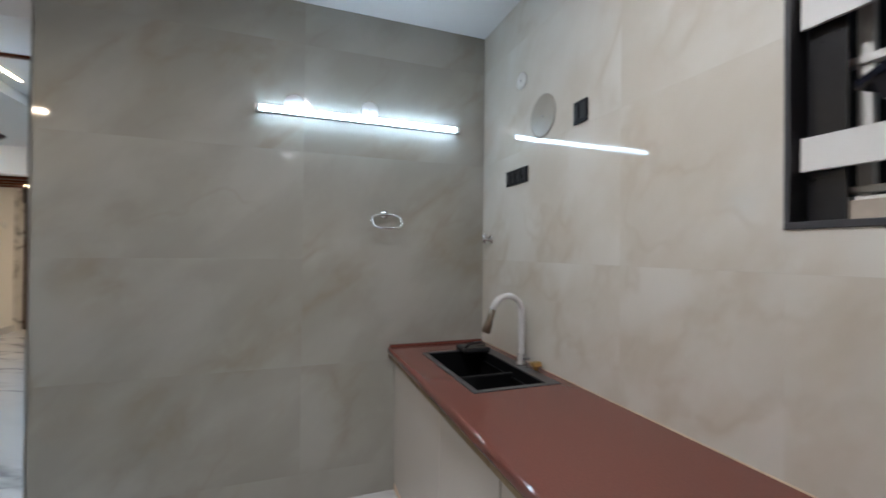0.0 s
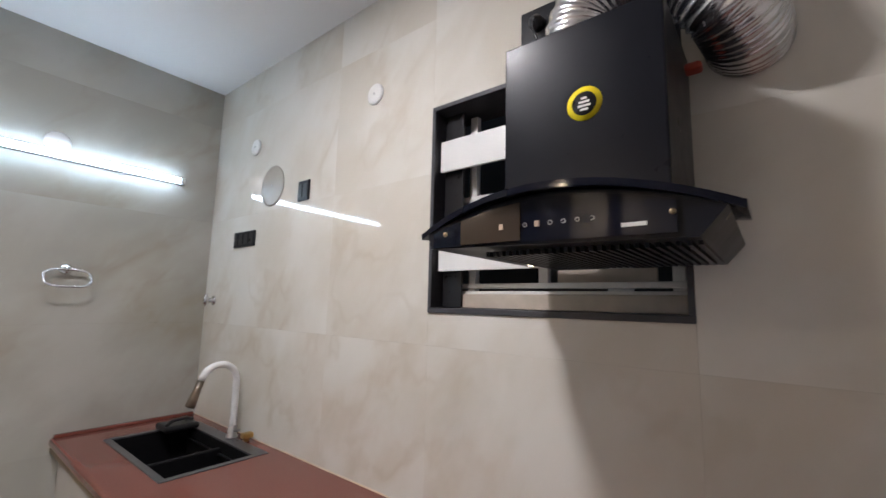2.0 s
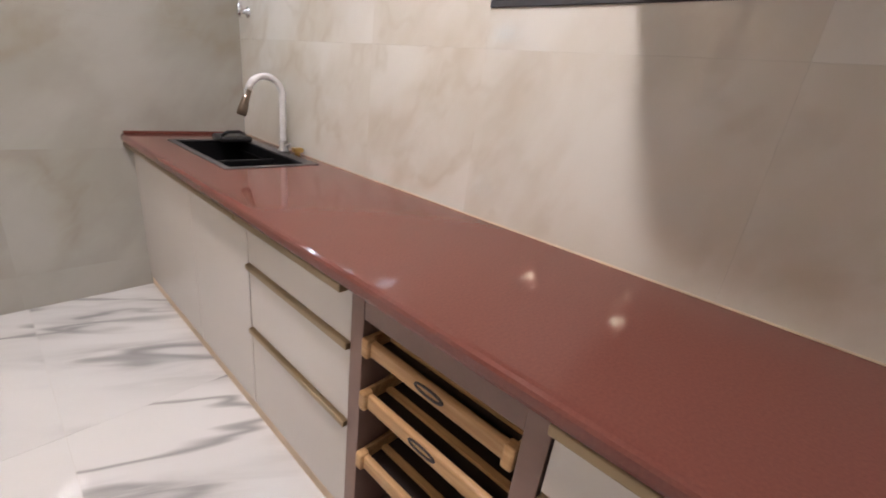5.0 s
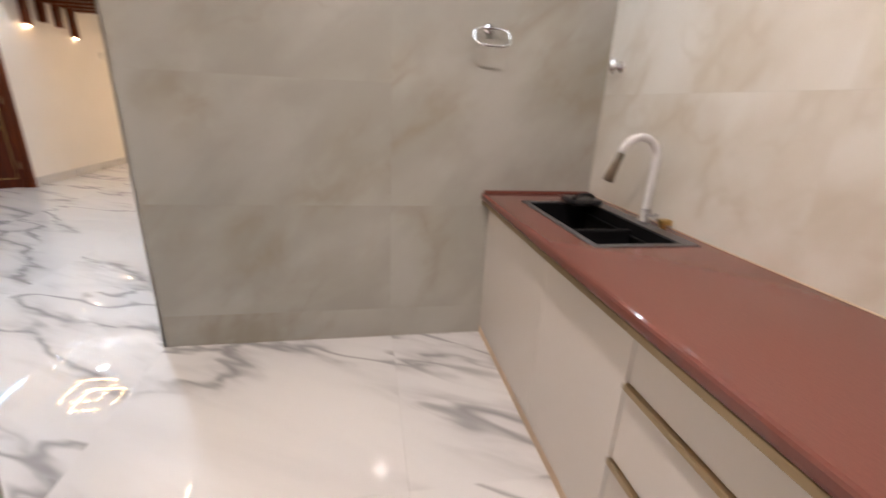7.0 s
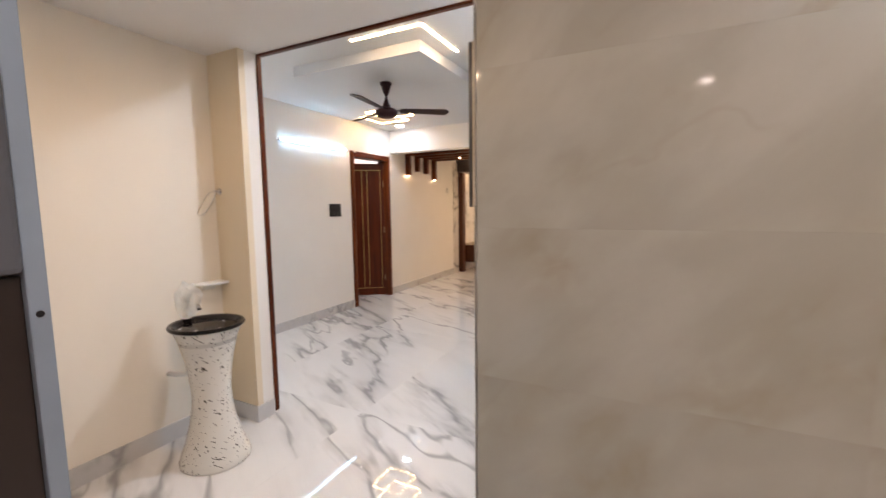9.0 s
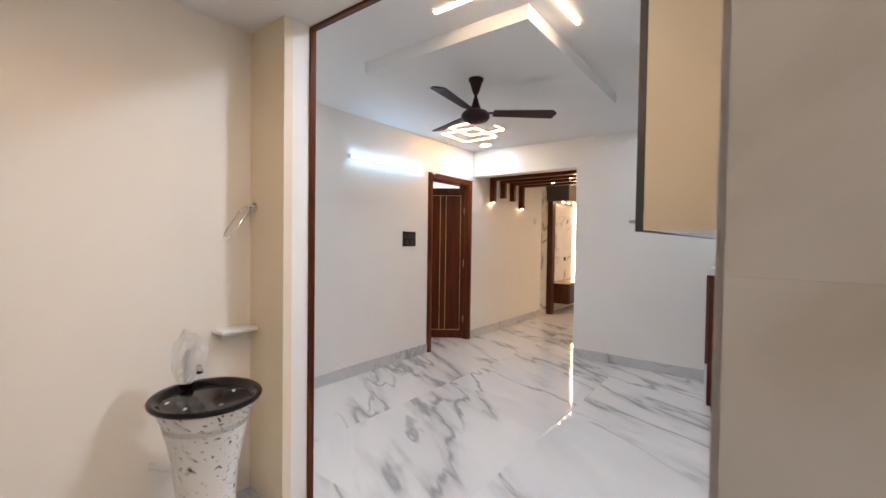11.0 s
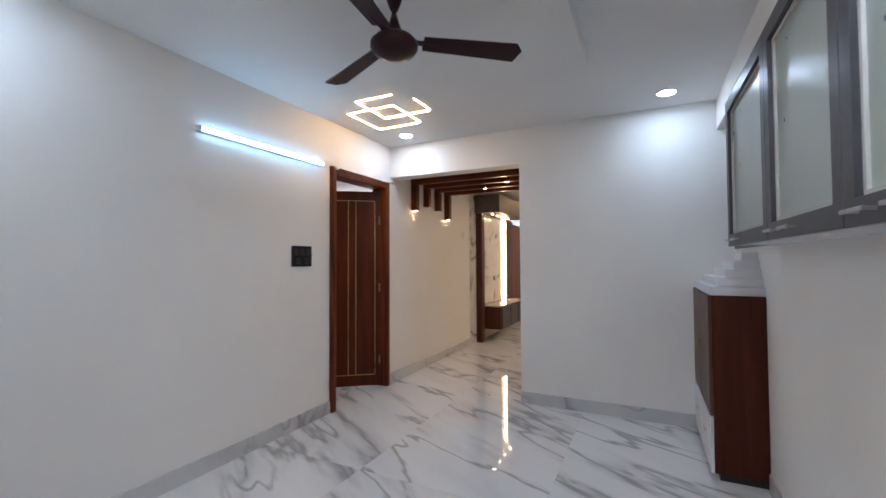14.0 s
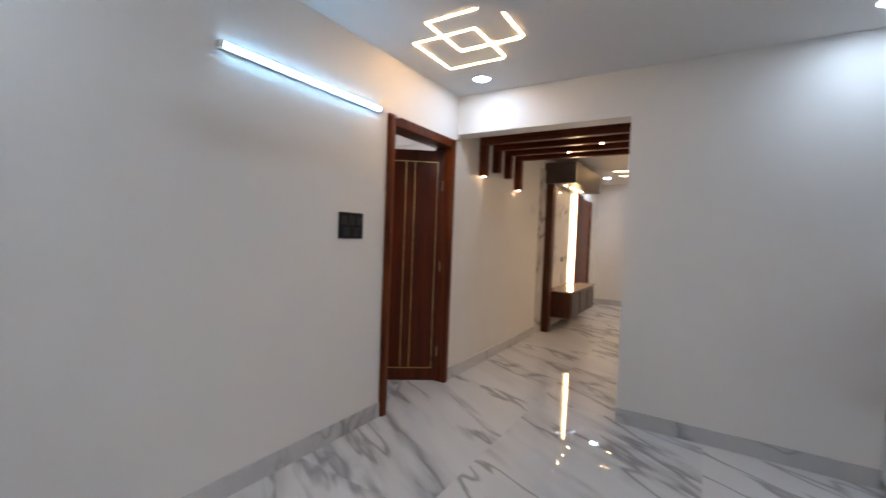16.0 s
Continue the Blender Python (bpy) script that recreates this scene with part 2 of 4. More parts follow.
BLUE_GREY = mat("blue_grey_panel", (0.25, 0.32, 0.40), 0.4, vary=0.05)
DARK_GREY = mat("dark_grey_panel", (0.09, 0.10, 0.12), 0.35, vary=0.05)
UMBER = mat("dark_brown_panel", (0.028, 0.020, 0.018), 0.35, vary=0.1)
BUCKET_GREY = mat("grey_green_plastic", (0.24, 0.23, 0.17), 0.45)
BLUE = mat("blue_plastic", (0.06, 0.20, 0.36), 0.4)
WHITE_METAL = mat("white_metal", (0.70, 0.69, 0.66), 0.4, vary=0.06, scale=18)
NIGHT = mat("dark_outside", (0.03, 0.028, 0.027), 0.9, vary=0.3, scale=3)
INNER_EDGE = mat("pale_inner_edge", (0.55, 0.53, 0.49), 0.45, vary=0.05)
FLUTED = mat("frosted_glass", (0.50, 0.56, 0.51), 0.30, vary=0.03, bump=0.08, bump_scale=30, trans=0.4)
CLEAR = mat("clear_plastic", (0.9, 0.92, 0.93), 0.3, vary=0.0, bump=0.3, bump_scale=26, trans=0.95, ior=1.02)
for m_ in (SWITCH, FAN_BROWN, HOOD_STEEL):
    m_.node_tree.nodes["Principled BSDF"].inputs["Specular IOR Level"].default_value = 0.2
L_TUBE = mat("tube_glow", (1, 1, 1), emit=(0.64, 0.85, 1.0), strength=TUBE * 1.2)
L_TUBE_BLUE = mat("blue_tube_glow", (1, 1, 1), emit=(0.30, 0.67, 1.0), strength=TUBE * 0.72)
L_SPOT = mat("spot_glow", (1, 1, 1), emit=(0.58, 0.81, 1.0), strength=SPOT)
L_SPOT_FILL = mat("fill_spot_glow", (1, 1, 1), emit=(0.62, 0.83, 1.0), strength=SPOT * 4.2)
L_KSPOT = mat("kitchen_spot_glow", (1, 1, 1), emit=(1.0, 0.96, 0.92), strength=205)
L_KSPOT2 = mat("far_kitchen_spot_glow", (1, 1, 1), emit=(1.0, 0.96, 0.92), strength=20)
L_LIVING_FILL = mat("living_fill_glow", (1, 1, 1), emit=(1.0, 0.76, 0.48), strength=430)
L_COOL_LIVING = mat("cool_living_spot_glow", (1, 1, 1), emit=(0.62, 0.84, 1.0), strength=200)
L_BEDROOM_FILL = mat("bedroom_fill_glow", (1, 1, 1), emit=(0.95, 0.97, 1.0), strength=450)
L_HOOD = mat("hood_lamp_glow", (1, 1, 1), emit=(1.0, 0.78, 0.50), strength=12)
L_PATTERN = mat("pattern_glow", (1, 1, 1), emit=(1.0, 0.66, 0.30), strength=PATTERN * 1.6)
L_STRIP = mat("strip_glow", (1, 1, 1), emit=(1.0, 0.78, 0.48), strength=STRIP)
L_NICHE = mat("niche_glow", (1, 1, 1), emit=(1.0, 0.72, 0.36), strength=NICHE)
L_DOT = mat("dot_glow", (1, 1, 1), emit=(1.0, 0.72, 0.42), strength=DOT * 1.6)
L_WASH = mat("wash_glow", (1, 1, 1), emit=(1.0, 0.79, 0.54), strength=152)


# ---- builders ----
def thing(name, at, label, category, group="", kind=""):
    ob = new(name)
    ob.location = at
    ob.empty_display_size = 0.05
    return tagged(ob, label, category, group, kind)


def part(name, bm, material, parent=None, label=""):
    """Links a bmesh in world metres as one mesh object under a thing or a part."""
    off, p = Vector(), parent
    while p:
        off += p.location
        p = p.parent
    bmesh.ops.translate(bm, verts=bm.verts, vec=-off)
    me = bpy.data.meshes.new(name)
    bm.to_mesh(me)
    bm.free()
    for m in material if isinstance(material, (list, tuple)) else (material,):
        me.materials.append(m)
    ob = new(name, me)
    ob.parent = parent
    return tagged(ob, label)


def structure(name, bm, material, label, category):
    return tagged(part(name, bm, material), label, category, "", "structure")


def box(x0, x1, y0, y1, z0, z1, bevel=0.0, bm=None, segs=2):
    out = bm or bmesh.new()
    b = bmesh.new()
    bmesh.ops.create_cube(b, size=1)
    for v in b.verts:
        v.co = Vector((x0 + (v.co.x + 0.5) * (x1 - x0), y0 + (v.co.y + 0.5) * (y1 - y0), z0 + (v.co.z + 0.5) * (z1 - z0)))
    if bevel:
        bmesh.ops.bevel(b, geom=b.edges[:], offset=bevel, segments=segs, affect="EDGES", profile=0.5)
    return merge(out, b)


def merge(out, b):
    me = bpy.data.meshes.new("tmp")
    b.to_mesh(me)
    b.free()
    out.from_mesh(me)
    bpy.data.meshes.remove(me)
    return out


def lathe(at, rows, n=32, sx=1.0, sy=1.0, bm=None, axis=None):
    """A turned body: rows of (radius, height); axis: the way it points, up by default."""
    out, b = bm or bmesh.new(), bmesh.new()
    rings = []
    for r, h in rows:
        rings.append([b.verts.new((max(r, 1e-4) * sx * math.cos(2 * math.pi * i / n), max(r, 1e-4) * sy * math.sin(2 * math.pi * i / n), h)) for i in range(n)])
    for a, c in zip(rings, rings[1:]):
        for i in range(n):
            f = b.faces.new((a[i], a[(i + 1) % n], c[(i + 1) % n], c[i]))
            f.smooth = True
    b.faces.new(list(reversed(rings[0])))
    b.faces.new(rings[-1])
    if axis:
        bmesh.ops.rotate(b, verts=b.verts, cent=(0, 0, 0), matrix=Vector(axis).to_track_quat("Z", "Y").to_matrix())
    bmesh.ops.translate(b, verts=b.verts, vec=at)
    return merge(out, b)


def pipe(points, r, n=12, bm=None, closed=False, ribs=0.0):
    """A round bar along a line of points, by default with closed ends; ribs: ripple of the radius."""
    out, b = bm or bmesh.new(), bmesh.new()
    P = [Vector(p) for p in points]
    rings, side = [], None
    for i, p in enumerate(P):
        a = P[i - 1] if i or closed else p
        c = P[(i + 1) % len(P)] if i + 1 < len(P) or closed else p
        d = (c - a).normalized()
        side = (side - d * side.dot(d)).normalized() if side else d.orthogonal().normalized()
        up = d.cross(side)
        rr = r * (1 + ribs * math.sin(i * math.pi / 2))
        rings.append([b.verts.new(p + (side * math.cos(2 * math.pi * k / n) + up * math.sin(2 * math.pi * k / n)) * rr) for k in range(n)])
    pairs = list(zip(rings, rings[1:])) + ([(rings[-1], rings[0])] if closed else [])
    for u, w in pairs:
        for k in range(n):
            f = b.faces.new((u[k], u[(k + 1) % n], w[(k + 1) % n], w[k]))
            f.smooth = True
    if not closed:
        b.faces.new(list(reversed(rings[0])))
        b.faces.new(rings[-1])
    bmesh.ops.recalc_face_normals(b, faces=b.faces)
    return merge(out, b)


def prism(outline, lo, hi, axis="x", bevel=0.0, bm=None):
    """An outline drawn in the plane across an axis, drawn out from lo to hi along it."""
    out, b = bm or bmesh.new(), bmesh.new()

    def at(u, v, w):
        return {"x": (w, u, v), "y": (u, w, v), "z": (u, v, w)}[axis]
    A, B = [b.verts.new(at(u, v, lo)) for u, v in outline], [b.verts.new(at(u, v, hi)) for u, v in outline]
    b.faces.new(A), b.faces.new(B)
    for i in range(len(A)):
        j = (i + 1) % len(A)
        b.faces.new((A[i], A[j], B[j], B[i]))
    bmesh.ops.recalc_face_normals(b, faces=b.faces)
    if bevel:
        bmesh.ops.bevel(b, geom=b.edges[:], offset=bevel, segments=2, affect="EDGES", profile=0.5)
    return merge(out, b)


def oval(cx, cy, cz, a, b, plane, n=40, power=2.0):
    """Points of a (super-)oval across the plane 'xz' or 'yz' or 'xy'."""
    pts = []
    for i in range(n):
        t = 2 * math.pi * i / n
        c, s = math.cos(t), math.sin(t)
        u, v = a * math.copysign(abs(c) ** (2 / power), c), b * math.copysign(abs(s) ** (2 / power), s)
        pts.append({"xz": (cx + u, cy, cz + v), "yz": (cx, cy + u, cz + v), "xy": (cx + u, cy + v, cz)}[plane])
    return pts


def ring_frame(outer, inner, lo, hi, axis="x", bm=None):
    """One piece: a rectangle (u0, u1, v0, v1) with a rectangular opening, drawn out along an axis."""
    out, b = bm or bmesh.new(), bmesh.new()

    def corners(r, w):
        u0, u1, v0, v1 = r
        return [b.verts.new({"x": (w, u, v), "y": (u, w, v), "z": (u, v, w)}[axis]) for u, v in ((u0, v0), (u1, v0), (u1, v1), (u0, v1))]
    A, B, C, D = corners(outer, lo), corners(inner, lo), corners(outer, hi), corners(inner, hi)
    for i in range(4):
        j = (i + 1) % 4
        for q in ((A[i], A[j], B[j], B[i]), (C[i], C[j], D[j], D[i]), (A[i], A[j], C[j], C[i]), (B[i], B[j], D[j], D[i])):
            b.faces.new(q)
    bmesh.ops.recalc_face_normals(b, faces=b.faces)
    return merge(out, b)


# ---- structure ----
floor = structure("floor", box(-4.6, 1.6, -2.3, 14.3, -0.15, -0.006), GROUT, "polished white marble tile floor with grey veins", "floor")

# kitchen walls
bm = ring_frame((-2.1, 2.70, 0, ZK), (0.0, 0.79, 1.49, 2.225), XE + 0.012, 1.48)
wall_east = structure("wall_east", bm, GROUT, "kitchen wall clad in polished beige marble tiles", "wall")
wall_north = structure("wall_north", box(XW_END + 0.012, XE + 0.012, YN + 0.012, YN + 0.15, 0, ZK), GROUT, "tiled kitchen wall beside the dining opening", "wall")
structure("wall_south", box(-2.1, XE, -2.2, -2.05, 0, ZK), PAINT, "plain white kitchen wall", "wall")
structure("wall_west", box(-2.15, -2.0, -2.05, 1.20, 0, ZK), PAINT, "plain white kitchen wall", "wall")
structure("ceiling_kitchen", box(-1.26, XE + 0.1, -2.1, YN + 0.1, ZK, ZK + 0.1), CEILING, "flat white painted kitchen ceiling", "ceiling")
structure("ceiling_kitchen_side", box(-2.1, -1.26, -2.1, 0.9, ZK, ZK + 0.1), CEILING, "flat white painted kitchen ceiling", "ceiling")
# low soffit between kitchen and dining
structure("soffit", box(-3.2, -1.26, 0.9, YO, ZS, ZK + 0.1), CEILING, "low white soffit over the wash area", "ceiling")
structure("soffit_north", box(-1.26, XW_END, YN, YO, ZS, ZK + 0.1), CEILING, "low white soffit over the wash area", "ceiling")
# wash area
structure("wall_basin", box(XB - 0.12, XB, 0.9, 2.93, 0, ZS), CREAM, "cream painted wall behind the wash basin", "wall")
structure("wall_wash_south", box(XB - 0.12, -2.0, 0.78, 0.9, 0, ZS), CREAM, "cream painted wall", "wall")
PX, PY = -2.765, 2.885
bm = box(XL - 0.1, PX, 2.93, YO, 0, ZD + 0.1)
box(PX, XW_END, YO - 0.01, YO, ZS, ZD + 0.1, bm=bm)
structure("wall_dining_south", bm, PAINT, "white pier at the edge of the dining opening", "wall")
structure("wall_pier_side", box(XB, PX, PY, 2.93, 0, ZS), SAND, "cream painted side of the pier", "wall")
# dining
DY0, DY1, DZ = 5.885, 6.72, 2.205
bm = prism([(YO, 0), (DY0, 0), (DY0, DZ), (DY1, DZ), (DY1, 0), (14.1, 0), (14.1, ZD + 0.1), (YO, ZD + 0.1)], XL - 0.16, XL, "x")
structure("wall_dining_west", bm, PAINT, "long plain white painted wall", "wall")
bm = prism([(-2.775, 0), (XW_END + 0.15, 0), (XW_END + 0.15, ZD + 0.1), (XL, ZD + 0.1), (XL, ZH), (-2.775, ZH)], YF, YF + 0.18, "y")
structure("wall_dining_north", bm, PAINT, "white wall with a wide passage to the living room", "wall")
WY0, WY1, WZ0, WZ1 = 4.75, 6.77, 1.47, 2.33
bm = ring_frame((YN + 0.15, YF, 0, ZD + 0.1), (WY0, WY1, WZ0, WZ1), XW_END, XW_END + 0.16)
structure("wall_dining_east", bm, PAINT, "white wall under the hung glass cabinets", "wall")
structure("wall_end", box(XW_END, XW_END + 0.012, YN, YN + 0.15, 0, ZK), PAINT, "painted end of the tiled wall", "wall")
structure("beam_east", box(-1.12, XW_END, YO, YF, 2.45, ZD + 0.1), PAINT, "white painted ceiling beam", "beam")
structure("ceiling_dining", box(XL - 0.1, XW_END + 0.1, YO, YF + 0.1, ZD, ZD + 0.1), CEILING, "flat white dining ceiling", "ceiling")
structure("ceiling_panel", box(-3.25, -1.97, 3.82, 5.52, 2.615, ZD, 0.002), CEILING, "dropped white gypsum ceiling panel", "ceiling")
# living room beyond the passage
structure("ceiling_living", box(XL - 0.1, 0.2, YF + 0.18, 13.2, 2.60, 2.72), CEILING, "flat white living room ceiling", "ceiling")
structure("wall_living_north", box(XL - 0.1, 0.2, 13.0, 13.15, 0, 2.6), PAINT, "white far wall of the living room", "wall")
structure("wall_living_east", box(0.05, 0.2, YF + 0.18, 13.0, 0, 2.6), PAINT, "white living room wall", "wall")
structure("wall_living_south", box(XW_END + 0.15, 0.2, YF, YF + 0.18, 0, 2.6), PAINT, "white living room wall", "wall")
# room behind the open door
bm = box(-6.6, XL - 0.16, 4.9, 5.0, 0, 2.6)
box(-6.6, XL - 0.16, 8.0, 8.1, 0, 2.6, bm=bm)
box(-6.7, -6.6, 4.9, 8.1, 0, 2.6, bm=bm)
structure("wall_bedroom", bm, PAINT, "white bedroom walls behind the door", "wall")
structure("ceiling_bedroom", box(-6.7, XL - 0.16, 4.9, 8.1, 2.6, 2.7), CEILING, "white bedroom ceiling", "ceiling")
structure("floor_bedroom", box(-6.7, -4.6, 4.9, 8.1, -0.15, -0.003), SKIRT, "pale marble bedroom floor", "floor")

# skirting boards
SK = 0.112
for k, (x0, x1, y0, y1) in enumerate([(XL, XL + 0.012, YO, 5.815), (XL, XL + 0.012, 6.79, 9.22), (-2.775, XW_END - 0.3, YF - 0.012, YF),
                                      (XW_END - 0.012, XW_END, YN + 0.15, 5.92), (XB, XB + 0.012, 0.9, PY), (XB, PX, PY - 0.012, PY),
                                      (PX, PX + 0.012, PY - 0.012, 3.018), (XL, 0.05, 12.988, 13.0), (XL, XL + 0.012, 12.42, 12.988)]):
    structure("baseboard", box(x0, x1, y0, y1, 0, SK, 0.002), SKIRT, "grey-white marble skirting board", "baseboard")
# brown strip round the dining opening
structure("trim", box(PX, PX + 0.016, YO - 0.02, YO + 0.012, 0.02, ZS, 0.003), TEAK, "thin dark wood strip along the pier", "trim")
structure("trim_top", box(PX, XW_END, YO - 0.02, YO + 0.012, ZS - 0.016, ZS, 0.003), TEAK_X, "thin dark wood strip under the soffit", "trim")

# bedroom door and its frame
frame_ob = thing("door_1", (XL, 6.3, 0), "open dark-stained wooden door with brass inlay lines", "door", kind="structure")
for y0, y1 in ((5.815, DY0 + 0.004), (DY1 - 0.004, 6.79)):
    bm = box(XL - 0.164, XL + 0.022, y0, y1, 0, 2.28, 0.006)
    box(XL + 0.018, XL + 0.032, y0 + 0.012, y1 - 0.02, 0, 2.262, 0.004, bm=bm)
    part("door_jamb", bm, TEAK, frame_ob)
bm = box(XL - 0.158, XL + 0.020, DY0 + 0.004, DY1 - 0.004, DZ - 0.004, 2.279, 0.006)
part("door_head", bm, TEAK_X, frame_ob)
leaf = thing("door_leaf", (0, 0, 0), "open wooden door leaf", "")
leaf.parent = frame_ob
leaf.location = (-0.06, DY1 - 6.3 - 0.010, 0)
leaf.rotation_euler = (0, 0, radians(-53))


def leaf_part(name, bm, material, parent):
    me = bpy.data.meshes.new(name)
    bm.to_mesh(me)
    bm.free()
    me.materials.append(material)
    ob = new(name, me)
    ob.parent = parent
    return ob


TEAK_DARK = grain("dark_teak", (0.058, 0.0080, 0.0015), (0.110, 0.0180, 0.0032), 0.36, 2, 0.06)
W, HL = 0.80, 2.17
leaf_part("door_board", box(-0.036, 0, -W, 0, 0.012, HL, 0.003), TEAK_DARK, leaf)
for y0 in (-0.348, -0.266):
    leaf_part("inlay", box(0.0, 0.0025, y0, y0 + 0.007, 0.13, HL - 0.10), BRASS, leaf)
for z0 in (0.13, HL - 0.11):
    leaf_part("inlay", box(0.0, 0.0025, -W + 0.02, -0.051, z0, z0 + 0.006), BRASS, leaf)
# no inlay here: brass strip stands in for the bright line along the hinge edge
leaf_part("inlay", box(0.0, 0.0025, -0.056, -0.051, 0.13, HL - 0.1), BRASS, leaf)
for z0 in (0.25, 1.05, 1.80):
    leaf_part("hinge", lathe((0.008, -0.004, z0), [(0.006, 0), (0.006, 0.09)], 10), BRONZE, leaf)
bolt = thing("door_stopper", (XL + 0.03, 5.84, 2.25), "small white magnetic catch on the door head", "catch")
part("catch", box(XL + 0.024, XL + 0.045, 5.86, 5.90, 2.255, 2.272, 0.004), PLASTIC_WHITE, bolt)
hk = thing("wall_hook", (XL, 6.815, 2.27), "small steel hook in the wall beside the door", "hook")
part("hook", pipe([(XL - 0.002, 6.815, 2.29), (XL + 0.03, 6.815, 2.285), (XL + 0.045, 6.815, 2.275), (XL + 0.05, 6.815, 2.295)], 0.004, 8), STEEL, hk)


# ---- lamps ----
def wall_tube(name, x, y, z, along, length, label, mat_on=None):
    """A batten lamp on a wall that faces +x (along 'y') or -y (along 'x')."""
    t = thing(name, (x, y, z), label, "lamp")
    h = length / 2
    if along == "y":
        part("housing", box(x, x + 0.022, y - h, y + h, z - 0.017, z + 0.017, 0.004), PLASTIC_WHITE, t)
        part("diffuser", box(x + 0.022, x + 0.042, y - h + 0.012, y + h - 0.012, z - 0.015, z + 0.015, 0.006), mat_on or L_TUBE, t, "glowing cool white diffuser")
        for s in (-1, 1):
            part("end_cap", box(x, x + 0.044, y + s * h - 0.011, y + s * h + 0.011, z - 0.018, z + 0.018, 0.004), PLASTIC_WHITE, t)
    else:
        part("housing", box(x - h, x + h, y - 0.022, y, z - 0.017, z + 0.017, 0.004), PLASTIC_WHITE, t)
        part("diffuser", box(x - h + 0.012, x + h - 0.012, y - 0.042, y - 0.022, z - 0.015, z + 0.015, 0.006), mat_on or L_TUBE, t, "glowing cool white diffuser")
        for s in (-1, 1):
            part("end_cap", box(x + s * h - 0.011, x + s * h + 0.011, y - 0.044, y, z - 0.018, z + 0.018, 0.004), PLASTIC_WHITE, t)
    return t


wall_tube("tube_light", XL, 5.12, 2.265, "y", 1.16, "cool white LED batten on the long white wall", L_TUBE_BLUE)
wall_tube("tube_light", 0.525, YN, 2.19, "x", 1.15, "cool white LED batten on the tiled kitchen wall")


def downlight(x, y, z, glow, label="round recessed white LED downlight in the ceiling", r=0.062):
    t = thing("downlight", (x, y, z), label, "lamp", "ceiling downlights")
    part("rim", lathe((x, y, z), [(r + 0.016, 0.0), (r + 0.014, -0.006), (r + 0.002, -0.009), (r, -0.006)], 36), PLASTIC_WHITE, t)
    part("lens", lathe((x, y, z), [(r, -0.0065), (r * 0.9, -0.0105), (0.001, -0.012)], 36), glow, t, "glowing round lens")


for x, y in ((-3.89, 6.52), (-1.49, 6.48), (-3.89, 3.42)):
    downlight(x, y, ZD, L_SPOT)
# unseen downlight added as fill, 4.2 times as strong as the others
downlight(-1.49, 3.40, ZD, L_SPOT_FILL)
downlight(0.18, 0.85, ZK, L_KSPOT, "round white LED panel lamp in the kitchen ceiling", r=0.10)
downlight(0.08, -1.47, ZK, L_KSPOT2, r=0.075)
# unseen bedroom lamp, added to brighten the gap above the door leaf
downlight(-5.7, 7.3, 2.6, L_BEDROOM_FILL, "unseen downlight added to brighten the bedroom")
for x, y in ((-1.80, 2.11), (-1.70, 0.98)):
    downlight(x, y, ZS, L_WASH, "round recessed warm downlight in the soffit")
downlight(-3.89, 11.88, 2.60, L_COOL_LIVING)
# two unseen lamps added to warm and brighten living room and passage
for x, y in ((-2.0, 11.9), (-2.0, 9.2)):
    downlight(x, y, 2.60, L_LIVING_FILL)


def strip_lamp(name, runs, z, glow, label, w=0.0045):
    t = thing(name, (runs[0][0], runs[0][1], z), label, "lamp")
    for x0, y0, x1, y1 in runs:
        part("light_bar", box(min(x0, x1) - w, max(x0, x1) + w, min(y0, y1) - w, max(y0, y1) + w, z - 0.007, z, 0.002), glow, t)
    return t


strip_lamp("pattern_light", [(-3.318, 5.97, -3.318, 5.66), (-3.342, 5.982, -3.786, 5.995), (-3.786, 5.97, -3.786, 5.575), (-3.786, 5.55, -3.44, 5.55),
                             (-3.547, 6.205, -3.547, 5.77), (-3.547, 5.745, -3.994, 5.745), (-4.019, 5.745, -4.019, 6.205), (-3.572, 6.23, -4.019, 6.23)],
           ZD, L_PATTERN, "warm LED lines of two crossed squares in the ceiling")
strip_lamp("corner_light", [(-2.42, 3.60, -1.855, 3.60), (-1.83, 3.60, -1.83, 4.17)], ZD, L_STRIP, "warm LED line bent round the panel's corner", 0.010)
strip_lamp("living_pattern_light", [(-3.64, 11.13, -3.1, 11.13), (-3.62, 11.70, -3.1, 11.70)], 2.60, L_PATTERN, "warm LED lines in the living room ceiling")

# ---- ceiling fan ----
FX, FY, FZ = -2.647, 4.358, 2.615
fan = thing("ceiling_fan", (FX, FY, FZ), "dark brown three-blade ceiling fan at rest", "fan")
part("canopy", lathe((FX, FY, FZ), [(0.055, 0), (0.056, -0.012), (0.045, -0.03), (0.028, -0.085), (0.016, -0.115)], 28), FAN_BROWN, fan)
part("rod", lathe((FX, FY, FZ), [(0.011, -0.10), (0.011, -0.20)], 14), FAN_BROWN, fan)
part("lower_canopy", lathe((FX, FY, FZ), [(0.013, -0.135), (0.022, -0.17), (0.042, -0.225), (0.05, -0.235)], 28), FAN_BROWN, fan)
part("motor", lathe((FX, FY, FZ), [(0.05, -0.228), (0.085, -0.24), (0.105, -0.262), (0.105, -0.285), (0.09, -0.305), (0.05, -0.318), (0.01, -0.322)], 36), FAN_BROWN, fan)
